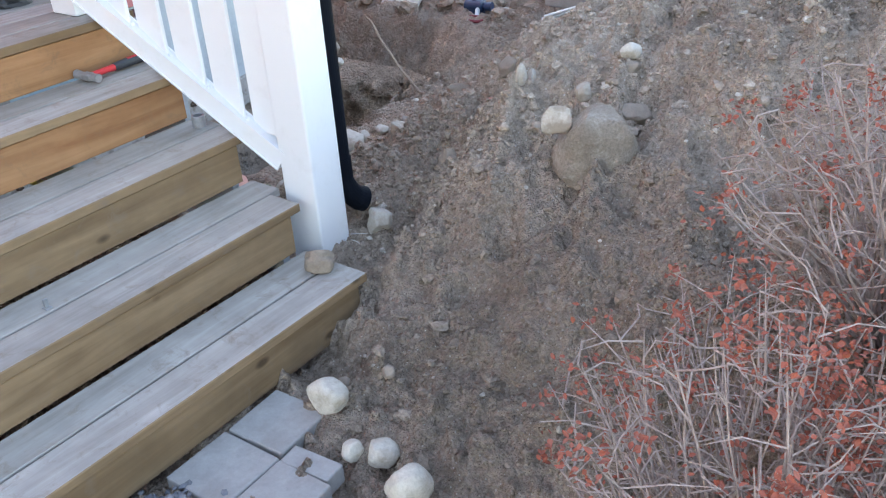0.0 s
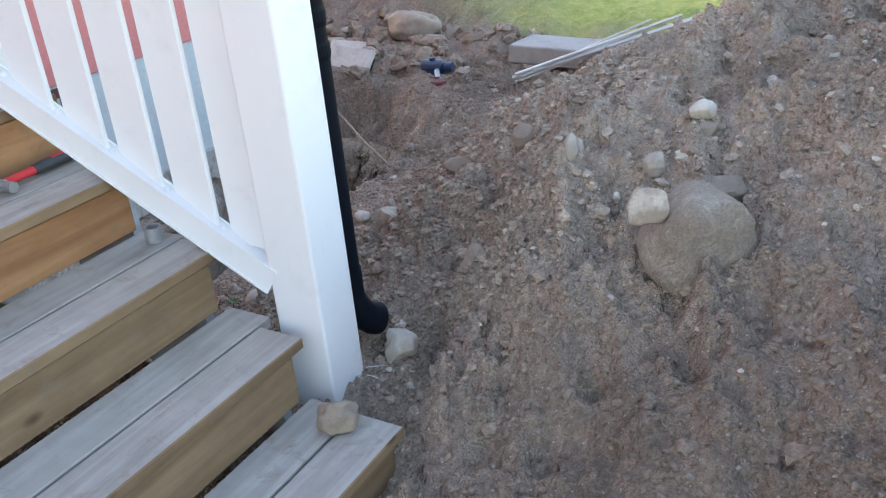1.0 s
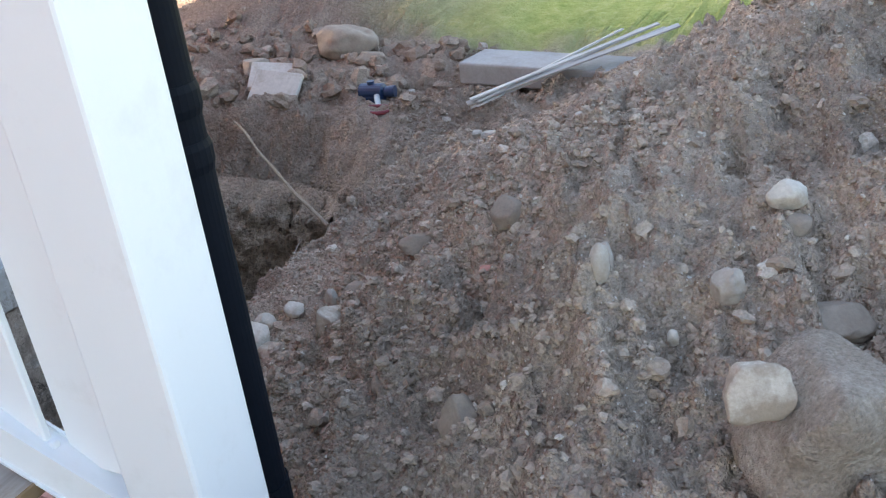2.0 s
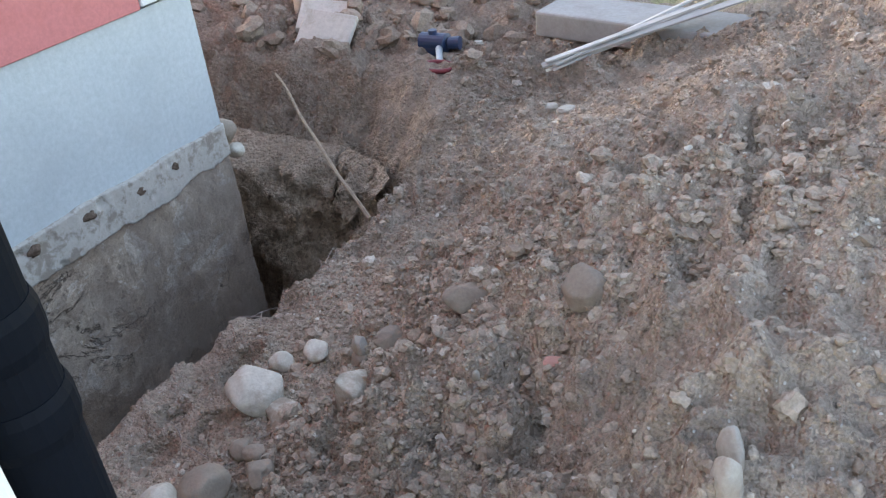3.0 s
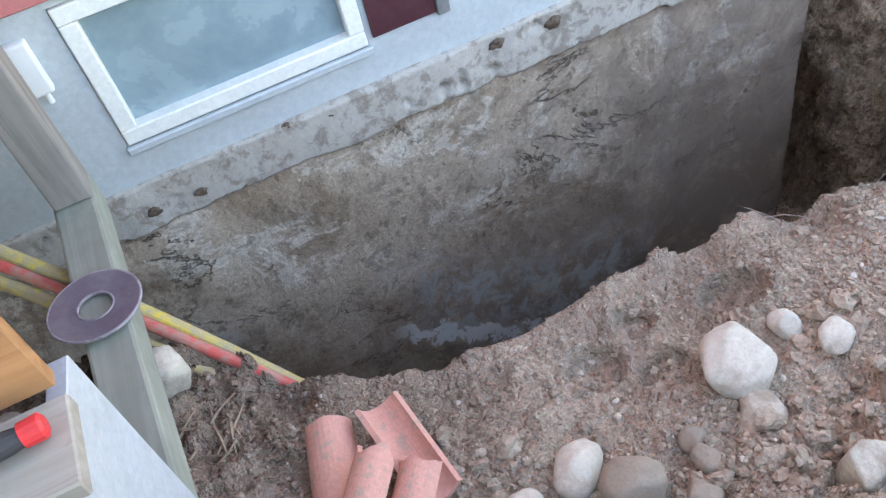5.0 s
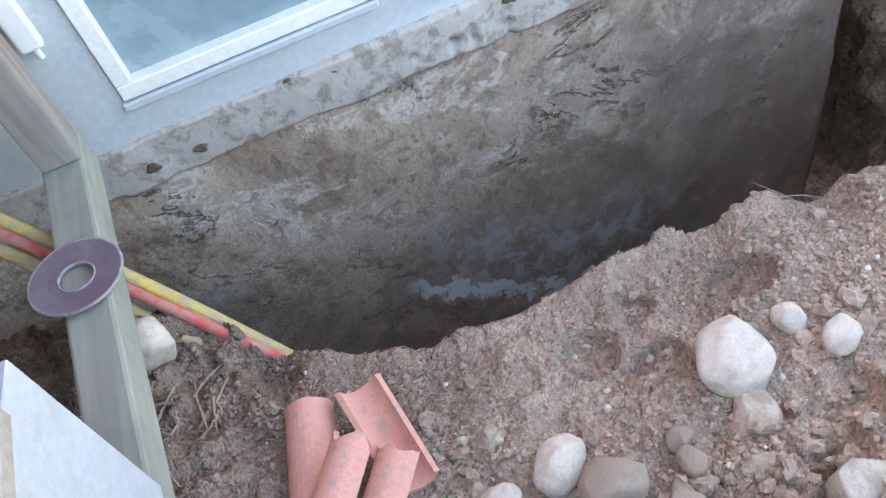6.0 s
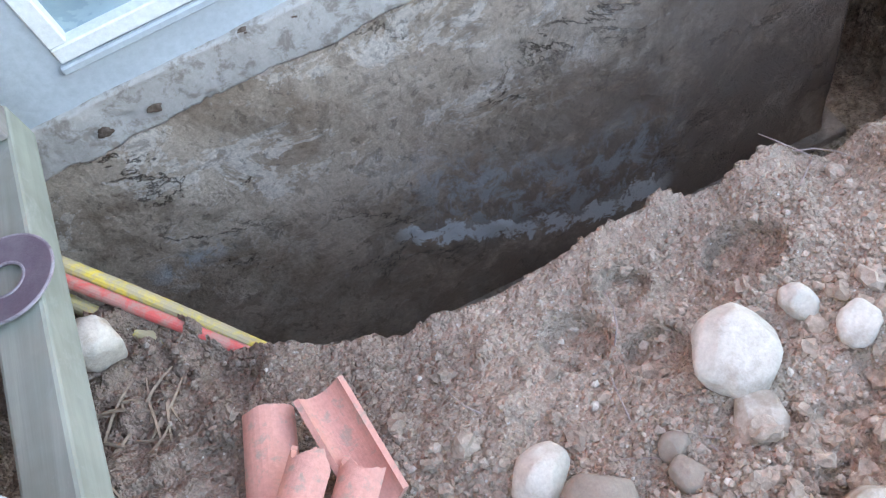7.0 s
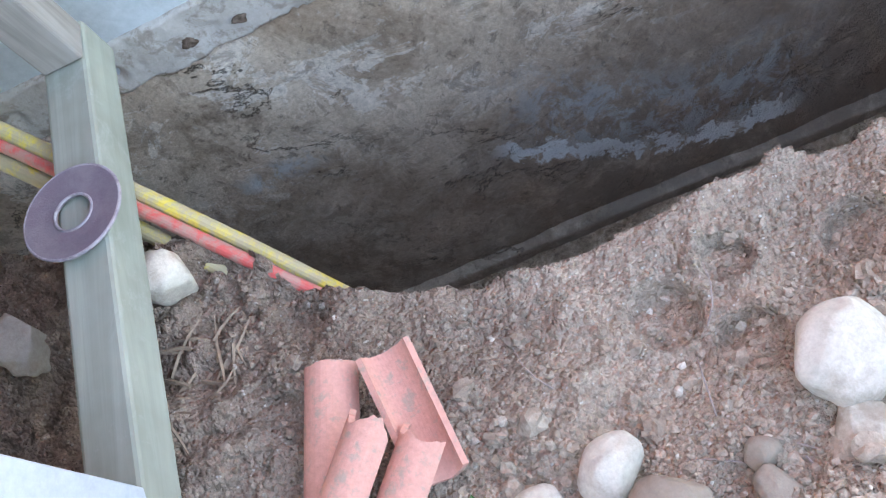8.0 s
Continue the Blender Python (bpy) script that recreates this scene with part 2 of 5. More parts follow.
def foundation_material():
    """Old cast concrete with soil clinging to it, bitumen low down and pale smears of sealant."""
    m, n, l, b = material("foundation_concrete", 0.94, 0, 0.1)
    v = coords(n, l, 1.0)
    sep = n.new("ShaderNodeSeparateXYZ")
    l.new(v, sep.inputs[0])
    along, height = sep.outputs[1], sep.outputs[2]
    a = noise_tex(n, l, coords(n, l, (1.0, 1.0, 1.0)), 2.8, 9, 0.68, 0.5)
    base = ramp(n, l, a, [(0.36, (0.36, 0.264, 0.194)), (0.48, (0.50, 0.388, 0.298)), (0.62, (0.63, 0.513, 0.407))])
    # pale lime left in short level strokes on the upper part
    stroke = noise_tex(n, l, coords(n, l, (1.0, 1.5, 1.9)), 2.6, 8, 0.70, 0.5)
    upper = mapped(n, l, height, -1.15, -0.55)
    stroke = mix(n, l, 1.0, ramp(n, l, stroke, [(0.54, (0.0,)), (0.57, (0.85,))]), upper, "MULTIPLY")
    base = mix(n, l, stroke, base, (0.74, 0.655, 0.57))
    # soil caked on in flakes, with crisp torn edges
    flake = noise_tex(n, l, coords(n, l, (1.0, 1.0, 0.75)), 8.5, 9, 0.72, 0.6)
    base = mix(n, l, ramp(n, l, flake, [(0.41, (0.50,)), (0.475, (0.0,))]), base, (0.225, 0.165, 0.124))
    chips = noise_tex(n, l, coords(n, l, (1.0, 1.0, 0.8)), 24, 6, 0.7, 0.4)
    base = mix(n, l, ramp(n, l, chips, [(0.36, (0.55,)), (0.42, (0.0,))]), base, (0.14, 0.108, 0.086))
    base = mix(n, l, ramp(n, l, chips, [(0.60, (0.0,)), (0.66, (0.5,))]), base, (0.55, 0.48, 0.42))
    # thin cracks and shutter lines, mostly level
    line = noise_tex(n, l, coords(n, l, (1.0, 0.8, 1.3)), 2.4, 8, 0.66, 0.4)
    crack = ramp(n, l, line, [(0.490, (0.0,)), (0.499, (1.0,)), (0.502, (1.0,)), (0.511, (0.0,))])
    here = ramp(n, l, noise_tex(n, l, v, 2.4, 3, 0.5), [(0.50, (0.0,)), (0.60, (0.8,))])
    crack = mix(n, l, 1.0, crack, here, "MULTIPLY")
    base = mix(n, l, crack, base, (0.07, 0.055, 0.045))
    fine = noise_tex(n, l, v, 60, 6, 0.75)
    base = mix(n, l, 0.6, base, ramp(n, l, fine, [(0.32, (0.62, 0.61, 0.60)), (0.68, (1.34, 1.34, 1.33))]), "MULTIPLY")
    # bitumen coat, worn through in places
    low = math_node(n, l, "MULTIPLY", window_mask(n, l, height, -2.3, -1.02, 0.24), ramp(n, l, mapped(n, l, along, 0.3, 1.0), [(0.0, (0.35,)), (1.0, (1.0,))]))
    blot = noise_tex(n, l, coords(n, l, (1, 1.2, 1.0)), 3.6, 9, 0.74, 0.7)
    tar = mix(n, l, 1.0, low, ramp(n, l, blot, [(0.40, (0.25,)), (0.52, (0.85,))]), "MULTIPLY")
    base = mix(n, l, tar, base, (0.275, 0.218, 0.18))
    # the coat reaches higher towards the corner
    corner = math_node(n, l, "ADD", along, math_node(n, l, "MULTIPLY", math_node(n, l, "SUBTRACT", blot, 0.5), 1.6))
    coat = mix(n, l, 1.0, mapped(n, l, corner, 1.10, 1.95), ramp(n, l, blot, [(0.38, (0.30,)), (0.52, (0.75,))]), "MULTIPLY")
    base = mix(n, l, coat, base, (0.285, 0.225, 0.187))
    # a bluish skim of cement above the sealant, and a rag of it further along
    drop = n.new("ShaderNodeMapRange")
    for k, f in enumerate((0.67, 1.32, -1.20, -1.66)):
        drop.inputs[k + 1].default_value = f
    l.new(along, drop.inputs[0])
    off = math_node(n, l, "SUBTRACT", height, drop.outputs[0])
    skim = mix(n, l, 1.0, window_mask(n, l, along, 0.80, 1.75, 0.12), window_mask(n, l, off, 0.02, 0.46, 0.12), "MULTIPLY")
    rag = mix(n, l, 1.0, window_mask(n, l, along, -0.12, 0.16, 0.06), window_mask(n, l, height, -0.84, -0.76, 0.04), "MULTIPLY")
    torn = noise_tex(n, l, coords(n, l, (1, 1.2, 0.9)), 8.5, 8, 0.72, 0.4)
    skim = mix(n, l, 1.0, mix(n, l, 1.0, skim, rag, "ADD"), ramp(n, l, torn, [(0.46, (0.0,)), (0.56, (0.75,))]), "MULTIPLY")
    base = mix(n, l, skim, base, (0.48, 0.51, 0.53))
    # sealant smeared along the wall in one stretch
    reach = window_mask(n, l, along, 0.68, 1.72, 0.05)
    edge = math_node(n, l, "ADD", off, math_node(n, l, "MULTIPLY", math_node(n, l, "SUBTRACT", torn, 0.5), 0.44))
    smear = mix(n, l, 1.0, mix(n, l, 1.0, reach, window_mask(n, l, edge, -0.050, 0.050, 0.012), "MULTIPLY"), ramp(n, l, blot, [(0.40, (0.0,)), (0.44, (1.0,))]), "MULTIPLY")
    base = mix(n, l, smear, base, (0.74, 0.76, 0.765))
    l.new(base, b.inputs["Base Color"])
    relief = mix(n, l, 0.40, mix(n, l, 0.5, flake, chips), fine)
    relief = mix(n, l, crack, relief, (0.0, 0.0, 0.0))
    bump(n, l, b, relief, 1.0, 0.032)
    return m


SOIL = soil_material()
CLOD = clod_material()
PALE_STONE = stone_material("pale_stone", (0.46, 0.405, 0.325), (0.66, 0.605, 0.515), (0.36, 0.295, 0.23))
GREY_STONE = stone_material("grey_stone", (0.33, 0.29, 0.24), (0.48, 0.43, 0.365))
DUSTY_STONE = stone_material("dusty_stone", (0.42, 0.36, 0.285), (0.60, 0.54, 0.45), (0.30, 0.235, 0.175), (0.40, 0.54))
EARTHY_STONE = stone_material("earth_dusted_stone", (0.40, 0.335, 0.265), (0.56, 0.49, 0.41), (0.345, 0.278, 0.215), (0.36, 0.50), 0.05)
BROWN_STONE = stone_material("brown_stone", (0.23, 0.18, 0.138), (0.36, 0.295, 0.23), (0.27, 0.205, 0.155))
WHITE = white_paint()
DECK = wood("weathered_deck", (0.27, 0.246, 0.214), (0.405, 0.38, 0.345), 1, 1.0, 0.88, False, (0.24, 0.185, 0.135))
PINE = wood("pine_riser", (0.25, 0.116, 0.050), (0.40, 0.215, 0.105), 1, 0.8, 0.7, True, (0.22, 0.13, 0.07))
OLDPINE = wood("dull_pine_riser", (0.175, 0.112, 0.060), (0.29, 0.196, 0.112), 1, 0.8, 0.8, True, (0.20, 0.145, 0.10))
OLDWOOD = wood("grey_timber", (0.19, 0.175, 0.16), (0.33, 0.31, 0.29), 2, 1.0, 0.9, False)
BEAM = wood("green_treated_timber", (0.27, 0.295, 0.25), (0.38, 0.405, 0.35), 0, 0.8, 0.8, False, (0.36, 0.365, 0.33))
LATH = wood("lath", (0.40, 0.38, 0.35), (0.60, 0.58, 0.54), 0, 1.0, 0.85, False)
STRINGER = plain("stringer_primer", (0.40, 0.43, 0.46), 0.65, 0, 0.3, (0.30, 0.31, 0.32), 8, (0.5, 0.7, 0.6), 0.4)
BLACK = plain("black_plastic", (0.005, 0.007, 0.011), 0.6, 0, 0.06, (0.03, 0.03, 0.03), 24, (0.66, 0.8, 0.25))
WALLPAINT = plain("blue_grey_render", (0.45, 0.490, 0.505), 0.8, 0, 0.25, (0.38, 0.41, 0.425), 3, (0.45, 0.75, 0.7), 0.35, 45)
PLINTH = plain("bare_mortar", (0.44, 0.405, 0.365), 0.94, 0, 0.15, (0.24, 0.20, 0.165), 17, (0.50, 0.60, 0.8), 1.0, 55)
FOUND = foundation_material()
RED = plain("red_board", (0.54, 0.185, 0.18), 0.7, 0, 0.3, (0.42, 0.12, 0.10), 4, (0.5, 0.7, 0.4), 0.3)
FRAME = plain("window_paint", (0.74, 0.74, 0.70), 0.45, 0, 0.4, (0.52, 0.48, 0.42), 30, (0.6, 0.75, 0.6), 0.3)
MAROON = plain("maroon_panel", (0.075, 0.022, 0.030), 0.5, 0, 0.4, (0.11, 0.05, 0.05), 12, (0.5, 0.7, 0.4), 0.3)
STEEL = plain("zinc_steel", (0.36, 0.37, 0.38), 0.5, 0.7, 0.5, (0.22, 0.20, 0.18), 25, (0.5, 0.7, 0.6), 0.3)
TERRACOTTA = plain("terracotta", (0.60, 0.305, 0.243), 0.9, 0, 0.15, (0.36, 0.285, 0.225), 34, (0.54, 0.64, 0.8), 0.4, 110)
YELLOW = plain("yellow_conduit", (0.60, 0.46, 0.06), 0.55, 0, 0.4, (0.36, 0.31, 0.22), 26, (0.36, 0.52, 0.85), 0.3)
REDPIPE = plain("red_conduit", (0.60, 0.10, 0.085), 0.55, 0, 0.4, (0.38, 0.24, 0.19), 26, (0.40, 0.56, 0.8), 0.3)
DISC = plain("abrasive_disc", (0.165, 0.130, 0.155), 0.75, 0, 0.3, (0.24, 0.21, 0.225), 9, (0.45, 0.7, 0.7), 0.5, 220)
DISCRIM = plain("worn_disc_edge", (0.34, 0.31, 0.33), 0.7, 0, 0.3, (0.20, 0.165, 0.185), 30, (0.45, 0.6, 0.8), 0.4, 200)
CONCRETE = plain("concrete_slab", (0.34, 0.325, 0.305), 0.9, 0, 0.2, (0.22, 0.195, 0.17), 5, (0.45, 0.7, 0.6), 0.5, 40)
PALE_SLAB = plain("pale_slab", (0.50, 0.44, 0.38), 0.9, 0, 0.2, (0.33, 0.27, 0.21), 8, (0.5, 0.68, 0.7), 0.4, 40)
ROOT = plain("dry_root", (0.30, 0.225, 0.16), 0.85, 0, 0.2, (0.18, 0.13, 0.10), 40, (0.45, 0.6, 0.7), 0.4)
REDTOOL = plain("red_rubber", (0.60, 0.035, 0.04), 0.45, 0, 0.4)
DARKTOOL = plain("dark_rubber", (0.035, 0.037, 0.042), 0.55, 0, 0.4)
RUST = plain("rust", (0.105, 0.072, 0.055), 0.95, 0, 0.1, (0.19, 0.14, 0.11), 60, (0.45, 0.6, 0.8), 1.0, 90)
LEAF = plain("green_leaf", (0.06, 0.14, 0.035), 0.5, 0, 0.4)
REDLEAF = plain("red_leaf", (0.34, 0.085, 0.048), 0.6, 0, 0.3, (0.22, 0.08, 0.055), 60, (0.4, 0.6, 0.8))
TWIG = plain("twig", (0.27, 0.205, 0.175), 0.85, 0, 0.2, (0.40, 0.325, 0.29), 40, (0.4, 0.6, 0.8))
DARKRED = plain("dark_red_paint", (0.17, 0.022, 0.026), 0.5, 0, 0.4)
BLUEPLASTIC = plain("navy_plastic", (0.012, 0.03, 0.075), 0.4, 0, 0.5)
GRAVEL = stone_material("dark_gravel", (0.10, 0.105, 0.12), (0.20, 0.205, 0.225), (0.16, 0.155, 0.155))


def glass_material():
    """Dusty pane, mottled in pale grey-blue."""
    m, n, l, b = material("dusty_pane", 0.12, 0, 0.5)
    v = coords(n, l, 1.0)
    a = noise_tex(n, l, v, 5, 6, 0.65, 0.4)
    base = ramp(n, l, a, [(0.35, (0.17, 0.245, 0.275)), (0.7, (0.29, 0.38, 0.41))])
    l.new(base, b.inputs["Base Color"])
    l.new(ramp(n, l, a, [(0.3, (0.10,)), (0.7, (0.34,))]), b.inputs["Roughness"])
    return m


PANE = glass_material()


# ---- ground levels ----
def lattice(ix, iy, seed):
    n = (ix * 374761393 + iy * 668265263 + seed * 974634777) & 0x7FFFFFFF
    n = ((n ^ (n >> 13)) * 1274126177) & 0x7FFFFFFF
    n = (n ^ (n >> 16)) * 2246822 & 0x7FFFFFFF
    return ((n ^ (n >> 15)) & 0xFFFF) / 65535.0


def value_noise(x, y, seed):
    """Smooth noise between -1 and 1 over arrays."""
    x, y = np.asarray(x, float), np.asarray(y, float)
    ix, iy = np.floor(x).astype(np.int64), np.floor(y).astype(np.int64)
    fx, fy = x - ix, y - iy
    fx, fy = fx * fx * fx * (fx * (6 * fx - 15) + 10), fy * fy * fy * (fy * (6 * fy - 15) + 10)
    a, b = lattice(ix, iy, seed), lattice(ix + 1, iy, seed)
    c, d = lattice(ix, iy + 1, seed), lattice(ix + 1, iy + 1, seed)
    return 2 * ((a * (1 - fx) + b * fx) * (1 - fy) + (c * (1 - fx) + d * fx) * fy) - 1


def rough(x, y, size, octaves, seed):
    total, gain, norm = 0.0, 1.0, 0.0
    ca, sa = math.cos(0.6), math.sin(0.6)
    for k in range(octaves):
        total = total + gain * value_noise(x / size, y / size, seed + k)
        norm += gain
        gain *= 0.55
        size *= 0.5
        x, y = ca * x - sa * y + 3.1, sa * x + ca * y - 1.7
    return total / norm


def nuggets(x, y, cell, least, most, seed):
    """Half-sunk round lumps, one to a cell, as a height over arrays."""
    x, y = np.asarray(x, float) / cell, np.asarray(y, float) / cell
    ix, iy = np.floor(x).astype(np.int64), np.floor(y).astype(np.int64)
    top = np.zeros(np.broadcast(x, y).shape)
    for dx in (-1, 0, 1):
        for dy in (-1, 0, 1):
            cx, cy = ix + dx, iy + dy
            px, py = cx + lattice(cx, cy, seed), cy + lattice(cx, cy, seed + 1)
            r = least + (most - least) * lattice(cx, cy, seed + 2) ** 2
            stretch = 0.75 + 0.5 * lattice(cx, cy, seed + 3)
            d2 = ((x - px) * stretch) ** 2 + ((y - py) / stretch) ** 2
            top = np.maximum(top, np.sqrt(np.maximum(r * r - d2, 0)) * (0.7 + 0.5 * lattice(cx, cy, seed + 4)))
    return top * cell


# levels of the spoil heap on a coarse plan: columns by x, rows by y
PLAN_X = np.array([0.6, 1.0, 1.4, 1.8, 2.2, 2.6, 3.0, 3.6, 4.4])
PLAN_Y = np.array([-2.4, -0.5, 0.0, 0.5, 1.0, 1.6, 2.4, 3.4, 5.0])
PLAN_Z = np.array([
    [0.00, 0.00, 0.00, 0.00, 0.00, 0.00, 0.00, 0.02, 0.05],
    [0.00, 0.00, 0.00, 0.00, 0.00, 0.01, 0.03, 0.10, 0.12],
    [0.02, 0.03, 0.06, 0.08, 0.10, 0.17, 0.30, 0.40, 0.42],
    [-.10, -.09, -.02, 0.10, 0.24, 0.40, 0.53, 0.62, 0.66],
    [-.12, -.12, -.03, 0.17, 0.38, 0.62, 0.70, 0.80, 0.82],
    [-.16, -.13, 0.04, 0.27, 0.53, 0.70, 0.78, 0.88, 0.90],
    [-.15, -.12, 0.06, 0.24, 0.46, 0.66, 0.82, 0.95, 0.95],
    [-.04, -.04, -.02, 0.08, 0.28, 0.50, 0.70, 0.85, 0.80],
    [0.02, 0.00, 0.00, 0.02, 0.06, 0.15, 0.30, 0.35, 0.30],
])
TRENCH_FLOOR = -1.95
DIPS = ((1.150, 0.925, 0.068), (1.255, 1.040, 0.060), (1.150, 1.285, 0.075), (1.09, 1.06, 0.05))


def cubic_weights(knots, v):
    """Index and tangents of a smooth curve through uneven knots."""
    v = np.clip(v, knots[0], knots[-1])
    k = np.clip(np.searchsorted(knots, v, side="right") - 1, 0, len(knots) - 2)
    return k, (v - knots[k]) / (knots[k + 1] - knots[k])


def smooth_plan(x, y):
    kx, fx = cubic_weights(PLAN_X, x)
    ky, fy = cubic_weights(PLAN_Y, y)

    def along_x(row):
        n = len(PLAN_X) - 1
        p0, p1 = PLAN_Z[row, np.maximum(kx - 1, 0)], PLAN_Z[row, kx]
        p2, p3 = PLAN_Z[row, kx + 1], PLAN_Z[row, np.minimum(kx + 2, n)]
        return p1 + 0.5 * fx * (p2 - p0 + fx * (2 * p0 - 5 * p1 + 4 * p2 - p3 + fx * (3 * (p1 - p2) + p3 - p0)))

    n = len(PLAN_Y) - 1
    p0, p1 = along_x(np.maximum(ky - 1, 0)), along_x(ky)
    p2, p3 = along_x(ky + 1), along_x(np.minimum(ky + 2, n))
    return p1 + 0.5 * fy * (p2 - p0 + fy * (2 * p0 - 5 * p1 + 4 * p2 - p3 + fy * (3 * (p1 - p2) + p3 - p0)))


def smoothstep(a, b, v):
    f = np.clip((v - a) / (b - a), 0, 1)
    return f * f * (3 - 2 * f)


def trench_edge(y):
    """The x of the bank's edge along the house."""
    return np.interp(y, [-3.0, -0.3, 0.0, 0.1, 0.2, 0.3, 0.42, 0.55, 0.8, 1.15, 1.6, 2.1, 2.6, 3.2, 3.6], [0.5, 0.5, 0.60, 0.66, 0.72, 0.79, 0.885, 0.95, 0.99, 0.95, 1.0, 0.99, 0.92, 0.75, 0.5])


def ground_level(x, y):
    x, y = np.asarray(x, float), np.asarray(y, float)
    far = np.hypot(np.maximum(np.abs(x - 1.8) - 3.0, 0), np.maximum(np.abs(y - 1.3) - 3.4, 0))
    z = smooth_plan(x, y) * np.exp(-((far / 2.5) ** 2)) + 0.05 * (1 - np.exp(-((far / 2.5) ** 2)))
    # a far spoil heap by the next plot
    z = z + 0.85 * np.exp(-(((x + 1.3) / 1.25) ** 2) - ((y - 5.9) / 1.0) ** 2)
    dirt = np.exp(-((far / 0.7) ** 2))
    crumbly = np.clip(0.85 + 0.8 * rough(x, y, 0.6, 2, 77), 0.5, 1.4)
    wx, wy = x + 0.016 * rough(x, y, 0.06, 2, 35), y + 0.016 * rough(x, y, 0.06, 2, 36)
    lumps = 0.030 * np.abs(rough(x, y, 0.09, 3, 23)) + 0.012 * rough(x, y, 0.028, 2, 31)
    lumps = lumps + 0.9 * nuggets(wx, wy, 0.125, 0.0, 0.36, 101) + 1.1 * nuggets(wx, wy, 0.062, 0.05, 0.46, 111) + 1.2 * nuggets(wx, wy, 0.034, 0.10, 0.50, 121)
    down = smoothstep(1.7, 2.3, x) * smoothstep(0.0, 0.3, y)
    gully = rough(x * 1.0 + 0.25 * y, 0.28 * y, 0.16, 4, 63)
    z = z + down * (0.05 * (1 - 2.6 * np.abs(gully)) - 0.012)
    rills = 0.044 * (1 - np.abs(rough(x + 0.3 * y, y, 0.30, 3, 19)) * 3)
    # a ridge down the heap with a gully beside it, and a low mound before it
    fall = smoothstep(0.12, 0.4, y) * (1 - smoothstep(0.9, 1.7, y))
    bend = 0.05 * np.sin(5 * y)
    z = z + fall * (0.075 * np.exp(-(((x - 2.60 - bend) / 0.15) ** 2)) - 0.075 * np.exp(-(((x - 2.27 - bend) / 0.15) ** 2)))
    z = z + 0.05 * np.exp(-(((x - 2.86) / 0.2) ** 2) - ((y - 0.26) / 0.12) ** 2)
    trodden = smoothstep(0.25, 0.4, y) * (1 - smoothstep(1.5, 1.8, y)) * (1 - smoothstep(1.40, 1.52, x))
    dirt = dirt * (1 - 0.5 * trodden)
    z = z + dirt * (0.035 * rough(x, y, 0.55, 2, 3) + 0.050 * rough(x, y, 0.19, 3, 11) + np.clip(rills, -0.03, 0.044) + crumbly * lumps - 0.049)
    # heel prints pressed into the bank
    for px, py, r in DIPS:
        q = np.hypot(x - px, y - py) / r
        z = z - 0.032 * (1 - smoothstep(0.82, 1.0, q)) + 0.010 * np.exp(-(((q - 1.12) / 0.12) ** 2))
    # the dug trench and the pit round the corner
    ragged = 0.05 * rough(x, y, 0.28, 3, 41) + 0.02 * rough(x, y, 0.07, 2, 47)
    side = np.clip((trench_edge(y) - x + ragged) / (0.16 + 0.55 * smoothstep(1.9, 2.9, y)), 0, 1)
    # the pit's end wall: a steep upper face, then a sheer drop
    back = 3.30 - 0.35 * smoothstep(0.3, 1.1, x) - y + 1.5 * ragged + 0.085 * rough(2.2 * x, y, 0.16, 4, 57)
    end = np.interp(back, [0.0, 0.08, 0.30, 0.36, 0.46], [0.0, 0.06, 0.22, 0.40, 1.0])
    dug = side ** 0.7 * end
    return z + (TRENCH_FLOOR + 0.05 * rough(x, y, 0.3, 3, 53) - z) * dug


# ---- building helpers ----
def part(name, bm, mat, parent=None, label="", smooth=False):
    me = bpy.data.meshes.new(name)
    bm.normal_update()
    bm.to_mesh(me)
    bm.free()
    me.materials.append(mat)
    if smooth:
        me.shade_smooth()
    ob = new(name, me)
    if parent:
        ob.parent = parent
    if label:
        ob["label"] = label
    return ob


def thing(name, label, category, at=(0, 0, 0), group="", kind=""):
    ob = new(name)
    ob.location = at
    return tagged(ob, label, category, group, kind)


def block(x0, x1, y0, y1, z0, z1, bevel=0.003, segments=1):
    bm = bmesh.new()
    bmesh.ops.create_cube(bm, size=1.0)
    for v in bm.verts:
        v.co = ((x0 + x1) / 2 + v.co.x * (x1 - x0), (y0 + y1) / 2 + v.co.y * (y1 - y0), (z0 + z1) / 2 + v.co.z * (z1 - z0))
    if bevel:
        bmesh.ops.bevel(bm, geom=bm.edges[:], offset=bevel, segments=segments, affect="EDGES", profile=0.5)
    return bm


def merged(*pieces):
    bm = bmesh.new()
    for p in pieces:
        me = bpy.data.meshes.new("piece")
        p.to_mesh(me)
        p.free()
        bm.from_mesh(me)
        bpy.data.meshes.remove(me)
    return bm


def prism(outline, y0, y1, bevel=0.002):
    """A board cut to an outline in x and z, between two y."""
    bm = bmesh.new()
    verts = [bm.verts.new((x, y0, z)) for x, z in outline]
    face = bm.faces.new(verts)
    out = bmesh.ops.extrude_face_region(bm, geom=[face])
    for v in out["geom"]:
        if isinstance(v, bmesh.types.BMVert):
            v.co.y = y1
    bmesh.ops.recalc_face_normals(bm, faces=bm.faces[:])
    if bevel:
        bmesh.ops.bevel(bm, geom=bm.edges[:], offset=bevel, segments=1, affect="EDGES")
    return bm


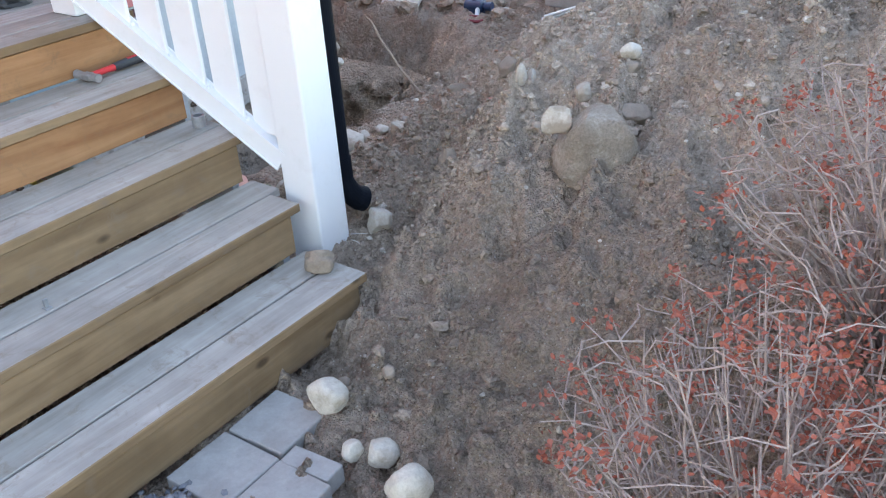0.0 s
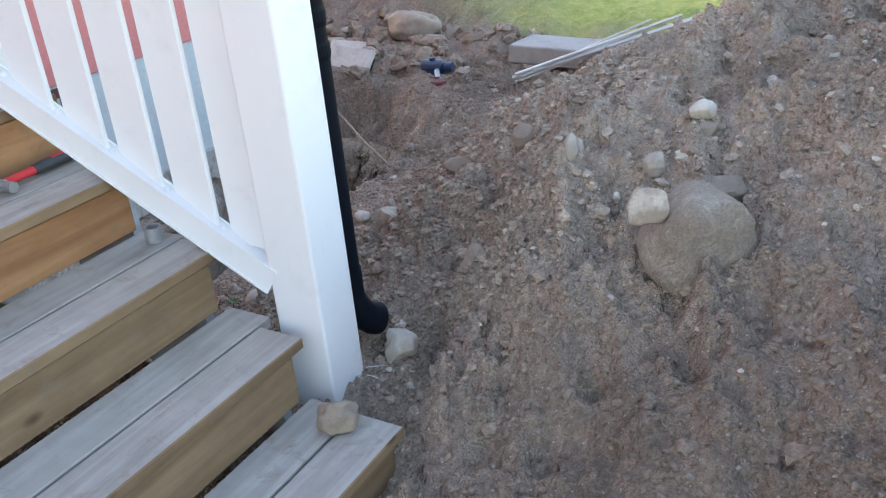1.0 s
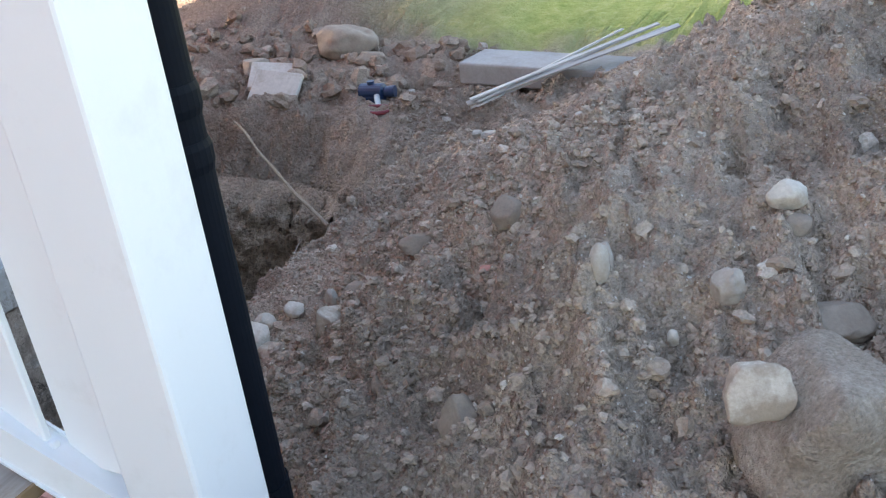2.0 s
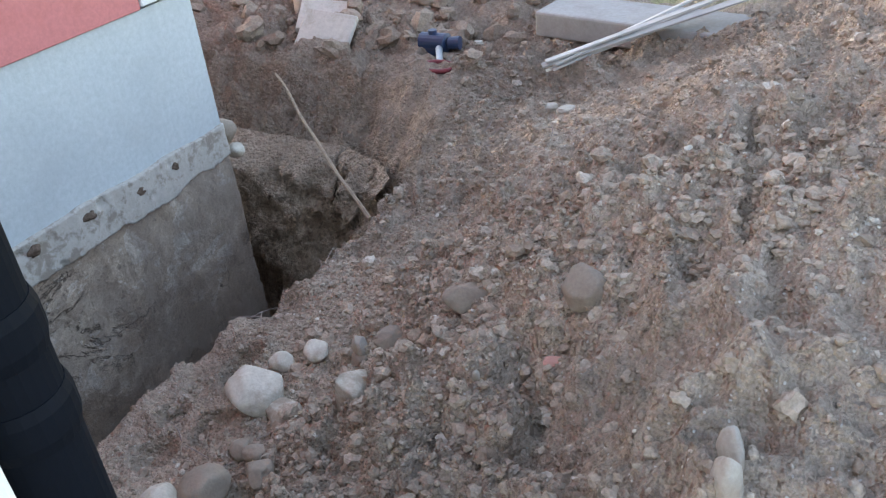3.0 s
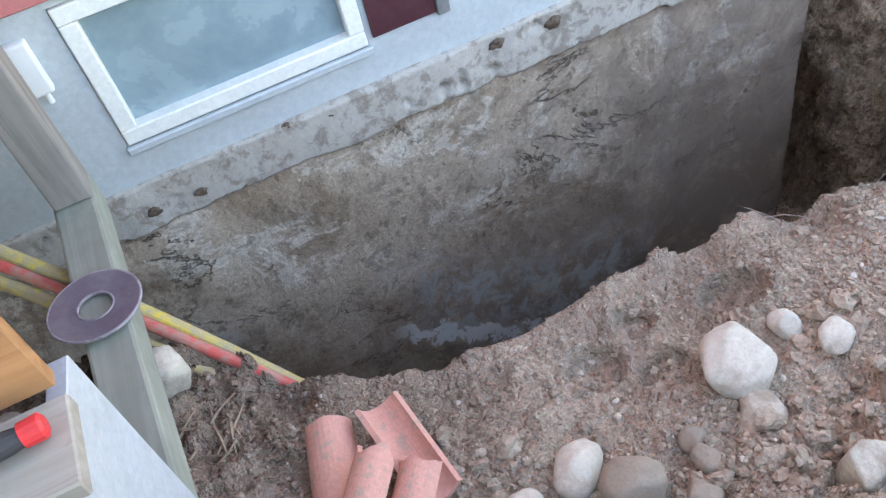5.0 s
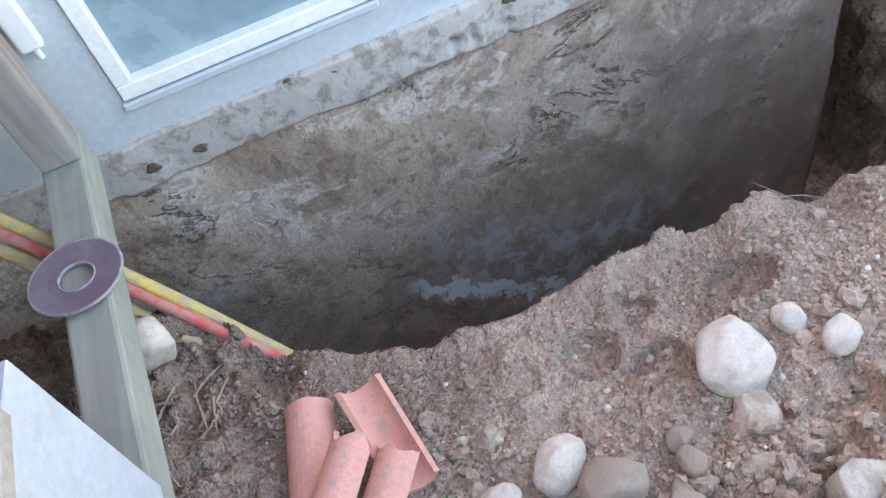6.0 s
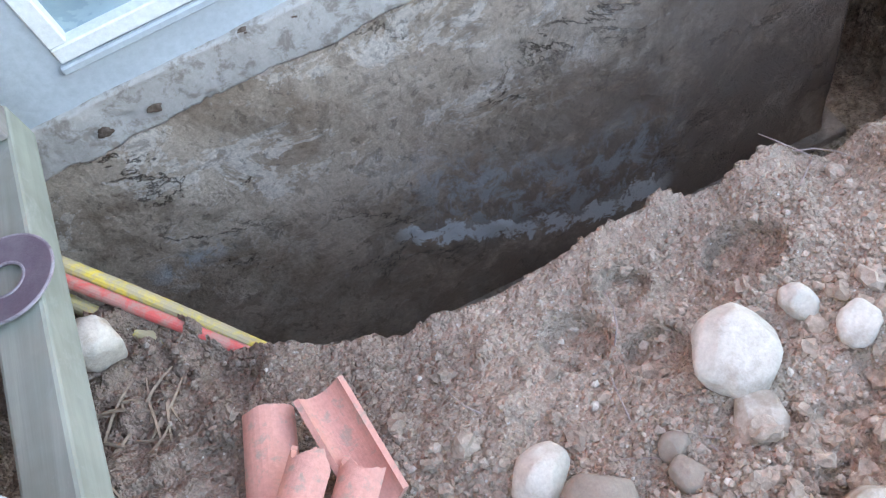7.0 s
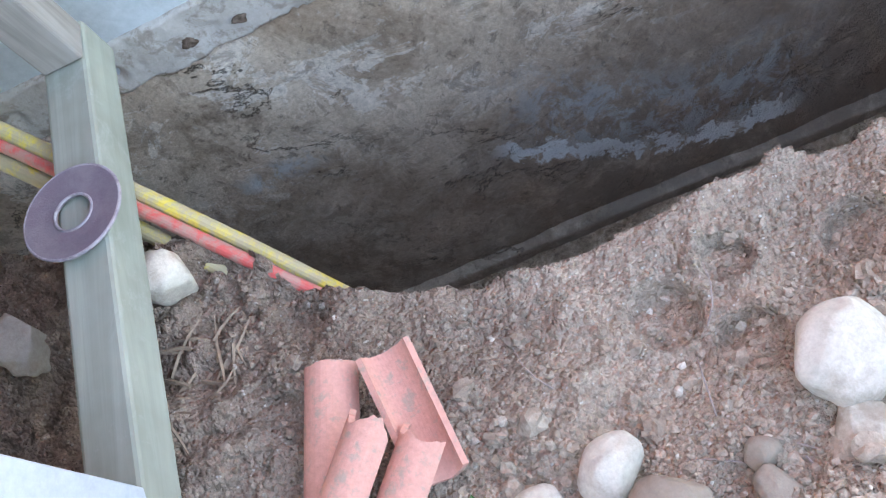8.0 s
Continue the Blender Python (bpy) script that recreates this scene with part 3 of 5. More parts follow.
def tube(path, radius, sides=12, wall=0.0, cap=True):
    """A round bar or pipe along a path; radius may be a list."""
    bm = bmesh.new()
    pts = [Vector(p) for p in path]
    rings = []
    radii = radius if isinstance(radius, (list, tuple)) else [radius] * len(pts)
    ref = Vector((0, 0, 1)) if abs((pts[-1] - pts[0]).normalized().z) < 0.9 else Vector((1, 0, 0))
    for i, p in enumerate(pts):
        d = (pts[min(i + 1, len(pts) - 1)] - pts[max(i - 1, 0)]).normalized()
        a = d.cross(ref).normalized()
        b = d.cross(a)
        rings.append([bm.verts.new(p + radii[i] * (math.cos(2 * math.pi * k / sides) * a + math.sin(2 * math.pi * k / sides) * b)) for k in range(sides)])
    for r, s in zip(rings, rings[1:]):
        for k in range(sides):
            bm.faces.new((r[k], r[(k + 1) % sides], s[(k + 1) % sides], s[k]))
    if cap:
        bm.faces.new(rings[0][::-1])
        bm.faces.new(rings[-1])
    bmesh.ops.recalc_face_normals(bm, faces=bm.faces[:])
    return bm


def stone(radii, seed, lumps=0.16, detail=3, flat=0.0, cuts=0, boxy=0.0, soft=0.0):
    """A worn stone about the origin, with some broken faces."""
    bm = bmesh.new()
    bmesh.ops.create_icosphere(bm, subdivisions=detail, radius=1.0)
    off = Vector((seed * 3.17, seed * 1.91, seed * 2.33))
    rng = random.Random(seed * 7 + 1)
    planes = [(Vector((0.2, 0.1, 0.95)).normalized(), 1 - flat)] if flat else []
    for _ in range(cuts):
        planes.append((Vector((rng.gauss(0, 1), rng.gauss(0, 1), rng.gauss(0.2, 0.8))).normalized(), rng.uniform(0.6, 0.85)))
    for v in bm.verts:
        c = v.co.copy()
        if boxy:
            c = Vector([math.copysign(abs(q) ** (1 - boxy), q) for q in c])
            c *= 0.92
        c *= 1 + lumps * noise.noise(c * 1.1 + off) + 0.5 * lumps * noise.noise(c * 2.6 - off) + 0.1 * lumps * noise.noise(c * 5 + off)
        for f, reach in planes:
            over = c.dot(f) - reach
            if soft:
                c -= f * 0.45 * (over + math.sqrt(over * over + soft * soft))
            elif over > 0:
                c -= f * over * 0.9
        c *= 1 + (0.004 if soft else 0.012) * noise.noise(c * 14 + off)
        v.co = (c.x * radii[0], c.y * radii[1], c.z * radii[2])
    return bm


def level(x, y):
    return float(ground_level(x, y))


# ---- the ground: one sheet to the horizon ----
def spread(low, high, step, reach):
    near = np.arange(low, high, step)
    grow, at = [], 0.0
    while at < reach:
        at += max(0.03, 0.22 * (at + 0.1))
        grow.append(at)
    grow = np.array(grow)
    return np.concatenate([low - grow[::-1], near, near[-1] + grow])


def build_ground():
    gx, gy = spread(-1.0, 4.1, 0.0095, 600.0), spread(-1.0, 3.9, 0.0095, 600.0)
    xx, yy = np.meshgrid(gx, gy, indexing="ij")
    zz = ground_level(xx, yy)
    nx, ny = xx.shape
    verts = np.stack([xx, yy, zz], -1).reshape(-1, 3)
    i = np.arange(nx * ny).reshape(nx, ny)
    faces = np.stack([i[:-1, :-1], i[1:, :-1], i[1:, 1:], i[:-1, 1:]], -1).reshape(-1, 4)
    me = bpy.data.meshes.new("ground")
    me.vertices.add(len(verts))
    me.vertices.foreach_set("co", verts.astype(np.float32).ravel())
    me.loops.add(faces.size)
    me.loops.foreach_set("vertex_index", faces.astype(np.int32).ravel())
    me.polygons.add(len(faces))
    me.polygons.foreach_set("loop_start", np.arange(0, faces.size, 4, dtype=np.int32))
    me.update(calc_edges=True)
    me.shade_smooth()
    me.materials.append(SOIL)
    return tagged(new("ground", me), "dug-up brown earth with a trench and a spoil heap, lawn beyond", "ground", kind="structure")


build_ground()


def scatter(name, label, category, mat, count, box, size, seed, keep, detail=1, sink=0.3, squash=0.75):
    """Loose lumps in one mesh."""
    rng = np.random.default_rng(seed)
    bm = bmesh.new()
    bmesh.ops.create_icosphere(bm, subdivisions=detail, radius=1.0)
    base = np.array([v.co[:] for v in bm.verts])
    tris = np.array([[v.index for v in f.verts] for f in bm.faces])
    bm.free()
    x, y = rng.uniform(box[0], box[1], count), rng.uniform(box[2], box[3], count)
    ok = keep(x, y, rng)
    x, y = x[ok], y[ok]
    z = ground_level(x, y)
    n = len(x)
    s = size[0] + (size[1] - size[0]) * rng.random(n) ** 3.2
    shape = s[:, None] * rng.uniform(0.7, 1.3, (n, 3)) * np.array([1, 1, squash])
    jitter = 1 + 0.22 * rng.standard_normal((n, len(base), 1)).clip(-1.6, 1.6)
    turn = rng.uniform(0, 2 * math.pi, n)
    tilt = rng.uniform(-0.6, 0.6, n)
    p = base[None] * jitter * shape[:, None, :]
    ct, st = np.cos(tilt)[:, None], np.sin(tilt)[:, None]
    p = np.stack([p[..., 0], ct * p[..., 1] - st * p[..., 2], st * p[..., 1] + ct * p[..., 2]], -1)
    c, q = np.cos(turn)[:, None], np.sin(turn)[:, None]
    p = np.stack([c * p[..., 0] - q * p[..., 1], q * p[..., 0] + c * p[..., 1], p[..., 2]], -1)
    p = p + np.stack([x, y, z + s * (0.6 * squash - sink)], -1)[:, None, :]
    faces = (tris[None] + (np.arange(n) * len(base))[:, None, None]).reshape(-1, 3)
    me = bpy.data.meshes.new(name)
    me.from_pydata(p.reshape(-1, 3).tolist(), [], faces.tolist())
    me.materials.append(mat)
    return tagged(new(name, me), label, category, kind="stuff")


def on_heap(x, y, rng):
    free = x > trench_edge(y) + 0.05
    stair = (y < 0.12) & (x < 2.55)
    return free & ~stair


def heap_patchy(x, y, rng):
    return on_heap(x, y, rng) & (rng.random(len(x)) < np.clip(0.65 + 1.2 * rough(x, y, 0.5, 2, 77), 0.22, 1))


def on_bank(x, y, rng):
    return on_heap(x, y, rng) & (rng.random(len(x)) < np.clip(0.5 + 1.6 * rough(x, y, 0.3, 2, 87), 0.05, 1))


scatter("earth_clods", "loose crumbly brown earth clods on the spoil heap", "earth", CLOD, 8000, (0.6, 4.2, -0.5, 4.2), (0.006, 0.022), 5, heap_patchy, 2, 0.35)
scatter("earth_crumbs", "fine crumbs and grit over the earth", "earth", CLOD, 52000, (0.6, 3.9, -0.4, 3.4), (0.003, 0.010), 6, heap_patchy, 1)
scatter("bank_crumbs", "fine crumbs of earth along the trench bank", "earth", CLOD, 56000, (0.6, 2.1, 0.0, 2.1), (0.0015, 0.0075), 7, on_bank, 1)
scatter("bank_clods", "lumps of earth along the trench bank", "earth", CLOD, 3000, (1.45, 2.6, 0.3, 2.4), (0.005, 0.019), 9, heap_patchy, 2, 0.35)
scatter("pale_pebbles", "small pale pebbles strewn over the earth", "pebbles", PALE_STONE, 260, (0.9, 3.9, -0.4, 3.8), (0.003, 0.010), 8, on_heap, 1)



def far_rubble(x, y, rng):
    return y > 3.42 + 0.25 * np.sin(5 * x)


scatter("rubble", "brown lumps of earth and stone thrown out beyond the pit", "earth", CLOD, 420, (-1.6, 0.8, 3.35, 4.6), (0.012, 0.075), 14, far_rubble, 2, 0.2)

# ---- the house ----
WALL_END = 2.48


def ragged_sheet(name, path, z0, z1, step, push, mat, parent=None, label="", ragged_low=0.0, ragged_high=0.0, seed=0, lip=False):
    """A rough upright face along a plan path; push is how far its surface swells."""
    pts, run = [], 0.0
    for (x0, y0), (x1, y1) in zip(path, path[1:]):
        size = math.hypot(x1 - x0, y1 - y0)
        nx, ny = (y1 - y0) / size, -(x1 - x0) / size
        for k in range(int(size / step) + 1):
            f = min(1, k * step / size)
            pts.append((x0 + f * (x1 - x0), y0 + f * (y1 - y0), nx, ny, run + f * size))
        run += size
    pts = np.array(pts)
    rows = int((z1 - z0) / step) + 2
    f = (np.concatenate([[0], np.linspace(0.004, 0.996, rows), [1]]) if lip else np.linspace(0, 1, rows))[None, :]
    s = pts[:, 4][:, None]
    low = z0 + ragged_low * rough(s, s * 0 + 5, 0.22, 6, seed + 60)
    high = z1 + ragged_high * rough(s, s * 0 + 9, 0.35, 6, seed + 70)
    z = low + (high - low) * f
    d = push * (0.8 * rough(s + 0 * z, z * 1.3, 0.7, 3, seed + 80) + 0.40 * rough(s + 0 * z, z * 0.7, 0.06, 4, seed + 90) + 0.55 * np.clip(4 * rough(s + 0 * z, z * 0.75, 0.30, 6, seed + 85), -1, 1)) + push
    if lip:
        pits = np.clip(rough(s + 0 * z, z * 0.8, 0.06, 2, seed + 95) - 0.45, 0, 1)
        d = np.where((f == 0) | (f == 1), -0.004, np.maximum(d, -0.006) + 0.008 - 0.05 * pits)
    else:
        d = d * np.minimum(1, np.minimum(f, 1 - f) * 14 + 0.1)
    x, y = pts[:, 0][:, None] + pts[:, 2][:, None] * d, pts[:, 1][:, None] + pts[:, 3][:, None] * d
    verts = np.stack([x, y, z], -1).reshape(-1, 3)
    i = np.arange(len(verts)).reshape(z.shape)
    faces = np.stack([i[:-1, :-1], i[1:, :-1], i[1:, 1:], i[:-1, 1:]], -1).reshape(-1, 4)
    me = bpy.data.meshes.new(name)
    me.from_pydata(verts.tolist(), [], faces.tolist())
    me.shade_smooth()
    me.materials.append(mat)
    ob = new(name, me)
    if parent:
        ob.parent = parent
    if label:
        ob["label"] = label
    return ob


# where old fixings rusted out of the mortar: y, z, radius
RUST_HOLES = ((0.12, -0.149, 0.022), (0.266, -0.151, 0.020), (0.573, -0.06, 0.020), (0.70, -0.072, 0.020), (1.256, -0.083, 0.026), (1.454, -0.092, 0.030), (1.71, -0.091, 0.030), (1.957, -0.114, 0.034), (2.16, -0.10, 0.022), (0.92, -0.09, 0.012))


def build_house():
    house = thing("house", "low house with blue-grey rendered base and red boarding above", "house", kind="structure")
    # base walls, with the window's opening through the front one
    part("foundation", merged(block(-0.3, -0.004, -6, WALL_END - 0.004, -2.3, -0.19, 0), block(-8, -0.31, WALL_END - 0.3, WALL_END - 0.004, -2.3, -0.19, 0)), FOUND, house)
    part("wall", merged(
        block(-0.3, 0.0, -6, 0.15, -0.19, 0.54, 0), block(-0.3, 0.0, 0.88, WALL_END, -0.19, 0.54, 0),
        block(-0.3, 0.0, 0.15, 0.88, -0.19, 0.08, 0), block(-0.3, 0.0, 0.15, 0.88, 0.52, 0.54, 0),
        block(-8, -0.31, WALL_END - 0.3, WALL_END, -0.19, 0.54, 0)), WALLPAINT, house)
    # height, depth and top are unseen, sized so the house shades the site
    part("upper_wall", merged(block(-0.13, 0.022, -6, WALL_END - 0.27, 0.545, 4.7, 0.004), block(-8, -0.131, -6, WALL_END, 0.545, 4.7, 0.004)), RED, house, "salmon-red boarding")
    part("corner_board", block(-0.12, 0.028, WALL_END - 0.265, WALL_END + 0.02, 0.555, 4.7, 0.004), WHITE, house, "white corner board")
    part("unseen_roof", merged(block(-8.4, 0.45, -6.4, WALL_END + 0.1, 4.7, 4.8, 0.01)), BLACK, house)
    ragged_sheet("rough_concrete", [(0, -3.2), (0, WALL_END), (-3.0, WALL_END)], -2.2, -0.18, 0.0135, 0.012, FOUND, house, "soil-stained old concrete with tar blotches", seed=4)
    ragged_sheet("mortar_band", [(0.004, -3.2), (0.004, WALL_END), (-3.0, WALL_END + 0.004)], -0.213, -0.046, 0.009, 0.012, PLINTH, house, "bare crumbling mortar edge", 0.050, 0.020, 9, True)
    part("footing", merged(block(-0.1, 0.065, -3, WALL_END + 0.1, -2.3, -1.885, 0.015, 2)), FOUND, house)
    return house


house = build_house()
cut = ragged_sheet("cut_bank", [(-3.0, 3.02), (0.25, 3.02), (0.50, 2.93), (0.66, 2.80)], -2.1, -0.36, 0.02, 0.14, SOIL, seed=31)
tagged(cut, "raw crumbling face of brown subsoil at the pit's end", "earth", kind="structure")
for k, (y, z, r) in enumerate(RUST_HOLES):
    knot = part("rusty_fixing", stone((0.009, 0.85 * r, 0.6 * r), 200 + k, 0.7, 3), RUST, house, "rusted stub of an old fixing", True)
    knot.location = (0.021, y, z)


def build_window():
    w = thing("window_1", "white-painted basement window with a dusty blue pane", "window", kind="structure")
    y0, y1, z0, z1, t = 0.153, 0.877, 0.083, 0.517, 0.048
    frame_x = (-0.06, 0.012)
    part("frame", block(*frame_x, y0, y1, z0, z0 + t, 0.004), FRAME, w)
    part("frame", block(*frame_x, y0, y1, z1 - t, z1, 0.004), FRAME, w)
    part("frame", block(*frame_x, y0, y0 + t, z0 + t + 0.001, z1 - t - 0.001, 0.004), FRAME, w)
    part("frame", block(*frame_x, y1 - t, y1, z0 + t + 0.001, z1 - t - 0.001, 0.004), FRAME, w)
    part("pane", block(-0.035, -0.027, y0 + t - 0.004, y1 - t + 0.004, z0 + t - 0.004, z1 - t + 0.004, 0), PANE, w, "dusty pale-blue glass")
    part("sill_lip", block(0.0, 0.020, y0 - 0.01, y1 + 0.01, z0 - 0.030, z0 - 0.004, 0.005), WALLPAINT, w)


build_window()


def build_vent_panel():
    p = thing("vent_panel", "maroon panel beside the window with a small louvred vent", "panel")
    part("board", block(0.001, 0.014, 0.895, 1.095, 0.10, 0.530, 0.002), MAROON, p)
    part("edge_strip", block(0.001, 0.022, 1.097, 1.135, 0.09, 0.530, 0.002), STEEL, p, "grey metal edge strip")
    v = part("vent", block(0.0145, 0.022, 0.925, 1.045, 0.352, 0.488, 0.002), STEEL, p, "greenish grey louvred vent")
    for k in range(6):
        part("slat", block(0.0225, 0.030, 0.931, 1.039, 0.362 + 0.0205 * k, 0.375 + 0.0205 * k, 0.002), BEAM, v)


build_vent_panel()


def build_wall_box():
    b = thing("cable_box", "white plastic cable box on the rendered wall", "box")
    part("cover", block(0.001, 0.035, 0.015, 0.075, 0.33, 0.48, 0.008, 2), WHITE, b)
    part("gland", tube([(0.02, 0.05, 0.335), (0.02, 0.05, 0.30)], 0.008, 10), WHITE, b)


build_wall_box()

# ---- the steps ----
RISE, RUN, NOSE = 0.174, 0.282, 2.457
TREADS = [(NOSE - RUN * k, 0.18 + RISE * k) for k in range(5)]


def side_at(x):
    """The y of the steps' open side, which runs a little askew of the house."""
    return float(np.interp(x, [1.0, 1.26, 1.36, 1.45, 1.6, 1.9, 2.05, 2.11, 2.457], [0.10, 0.115, 0.14, 0.12, 0.085, 0.052, 0.045, -0.004, -0.02]))


def build_steps():
    s = thing("garden_steps", "wooden steps with weathered grey treads and new pine risers", "steps")
    for k, (x, z) in enumerate(TREADS):
        boards = ((x - 0.136, x), (x - 0.281, x - 0.145)) if k < 4 else tuple((x - 0.136 - 0.145 * i, x - 0.145 * i) for i in range(9))
        for a, b in boards:
            board = part("tread_board", block(a, b, -3.2, -0.05 if a < 0.35 else side_at((a + b) / 2) - 0.002, z - 0.030, z, 0.003), DECK, s)
            if b == x:
                # the front edge takes the darker brown of the dull pine
                board.data.materials.append(OLDPINE)
                for f in board.data.polygons:
                    f.material_index = 1 if f.normal.x > 0.5 else 0
        part("riser_board", block(x - 0.034, x - 0.010, -3.2, side_at(x) - (0.012 if k == 4 else 0.035), z - RISE + 0.004, z - 0.034, 0.002), PINE if k > 2 else OLDPINE, s)
    # outer stringer with stepped top, cut square at its upper end
    outline = [(2.44, -0.05), (2.44, 0.145)]
    for k, (x, z) in enumerate(TREADS[:4]):
        outline += [(x - 0.03 - RUN, z - 0.034)] if k == 3 else [(x - 0.03 - RUN, z - 0.034), (x - 0.03 - RUN, z + RISE - 0.034)]
    outline[-1] = (1.238, outline[-1][1])
    outline += [(1.238, 0.24), (1.75, -0.05)]
    st = prism(outline, 0.0, 0.03)
    for v in st.verts:
        v.co.y += 0.095 + (1.238 - v.co.x) * 0.129 - 0.12 * max(0.0, v.co.x - 1.6)
    part("stringer", st, STRINGER, s, "pale blue-white primed stringer")
    return s



build_steps()


def build_railing():
    r = thing("stair_railing", "white-painted stair railing with wide upright boards", "railing")
    part("newel_post", block(2.055, 2.203, 0.046, 0.184, 0.085, 2.2, 0.007, 2), WHITE, r)
    a, b = Vector((2.056, 0.066, 0.462)), Vector((1.216, -0.045, 1.005))
    d = (b - a).normalized()
    out = Vector((d.y, -d.x, 0)).normalized()
    up = out.cross(d)
    up = up if up.z > 0 else -up

    def bar(lift, width, height):
        bm = bmesh.new()
        bmesh.ops.create_cube(bm, size=1.0)
        size = (b - a).length
        for v in bm.verts:
            v.co = a + d * (size * (v.co.x + 0.5)) + out * (width * v.co.y) + up * (lift + height * v.co.z)
        bmesh.ops.bevel(bm, geom=bm.edges[:], offset=0.005, segments=2, affect="EDGES")
        return bm

    part("bottom_rail", bar(0.0, 0.042, 0.068), WHITE, r)
    part("top_rail", bar(1.30, 0.06, 0.07), WHITE, r)
    pitch, gap = 0.147, 0.018
    for k in range(5):
        x1 = 1.916 - pitch * k
        x0 = x1 - (pitch - gap)
        f0, f1 = ((a.x - x) / (a.x - b.x) for x in (x1, x0))
        zl = [a.z + (b.z - a.z) * f + 0.03 for f in (f1, f0)]
        yc = a.y + (b.y - a.y) * (f0 + f1) / 2 + 0.012
        board = prism([(x0, zl[0]), (x1, zl[1]), (x1, zl[1] + 1.45), (x0, zl[0] + 1.45)], yc - 0.007, yc + 0.007, 0.003)
        part("upright_board", board, WHITE, r)
        peg = block(x1 + 0.002, x1 + gap - 0.002, yc - 0.008, yc + 0.006, zl[1] - 0.040, zl[1] + 0.012, 0.004, 2)
        part("spacer", peg, WHITE, r)
    part("closing_board", block(1.934, 2.053, 0.066, 0.080, 0.540, 1.95, 0.003), WHITE, r)
    part("upper_newel_post", block(1.070, 1.215, -0.045, 0.108, 0.8775, 2.3, 0.006, 2), WHITE, r)


build_railing()


def build_downpipe():
    p = thing("downpipe", "black plastic downpipe with a bend at its foot behind the post", "downpipe")
    x, y, r = 2.146, 0.236, 0.038
    part("pipe", tube([(x, y, 0.40), (x, y, 3.4)], r, 28), BLACK, p, smooth=False)
    for z in (0.98, 1.06):
        part("collar", tube([(x, y, z), (x, y, z + 0.012), (x, y, z + 0.035), (x, y, z + 0.045)], [r + 0.001, r + 0.004, r + 0.004, r + 0.001], 24), BLACK, p)
    bend = [(x, y, 0.42)] + [(x + 0.03 * t, y + 0.11 * (1 - math.cos(t)), 0.34 - 0.11 * math.sin(t)) for t in np.linspace(0, 1.15, 7).tolist()]
    part("elbow", tube(bend, [r + 0.004] * 6 + [r + 0.008, r + 0.008], 24), BLACK, p)


build_downpipe()


def build_landing_frame():
    t = thing("timber_sleeper", "green-grey treated timber sleeper spanning the trench edge", "timber")
    bm = block(0.20, 1.26, -0.052, 0.052, 0.09, 0.20, 0.009, 2)
    for v in bm.verts:
        v.co.y += 0.012 + (v.co.x - 0.2) * 0.030
    part("beam", bm, BEAM, t)
    p = thing("landing_post", "weathered grey timber post standing on a sleeper", "post")
    part("post", block(0.222, 0.318, -0.030, 0.066, 0.203, 1.7, 0.006, 2), OLDWOOD, p)


build_landing_frame()


def build_disc():
    d = thing("sanding_disc", "worn purple-grey abrasive disc lying on the timber sleeper", "disc", (0.682, 0.020, 0.203))
    bm = bmesh.new()
    n, ro, ri = 56, 0.100, 0.036
    rings = []
    for r, z in ((ri, 0.0), (ri, 0.003), (ri + 0.004, 0.004), (0.060, 0.0045), (ro - 0.004, 0.010), (ro, 0.008), (ro, 0.004), (0.060, 0.0)):
        rings.append([bm.verts.new((r * math.cos(2 * math.pi * k / n), r * math.sin(2 * math.pi * k / n), z + 0.006 * math.cos(2 * math.pi * k / n + 1) * (r / ro) + 0.006)) for k in range(n)])
    for a, b in zip(rings, rings[1:] + rings[:1]):
        for k in range(n):
            bm.faces.new((a[k], a[(k + 1) % n], b[(k + 1) % n], b[k]))
    bmesh.ops.recalc_face_normals(bm, faces=bm.faces[:])
    part("grit_ring", bm, DISC, d, smooth=False)
    for name, r, thick, lift in (("rim", 0.0985, 0.0035, 0.013), ("inner_ring", 0.0385, 0.003, 0.010)):
        loop = [(r * math.cos(2 * math.pi * k / 48), r * math.sin(2 * math.pi * k / 48), lift + 0.006 * math.cos(2 * math.pi * k / 48 + 1) * r / 0.1) for k in range(49)]
        part(name, tube(loop, thick, 8, cap=False), DISCRIM, d, "worn pale edge")


build_disc()


def build_conduits():
    for mat, word, side, dips, r in ((YELLOW, "dirty yellow plastic", 0.022, (0.010, -0.064), 0.018), (REDPIPE, "dirty red plastic", -0.008, (0.004, -0.004), 0.014), (YELLOW, "dirty yellow plastic", -0.040, (-0.020, -0.055), 0.017)):
        c = thing("conduit", word + " cable conduit crossing the trench", "conduit", group="conduits across the trench")
        a, d = Vector((0.585, 0.040, 0.060)), Vector((0.262, 0.290, -0.178))
        across = Vector((-0.75, 0.66, 0.0)) * side
        path = []
        for t in np.linspace(-2.1, 1.16, 16).tolist():
            f = min(1.0, max(0.0, (t + 0.3) / 1.2))
            drop = dips[0] + (dips[1] - dips[0]) * f
            path.append(a + d * t + across * (1 + 0.12 * math.sin(3 * t)) + Vector((0, 0, drop - 0.015 * t * t)))
        part("pipe", tube(path, r, 16), mat, c)


build_conduits()


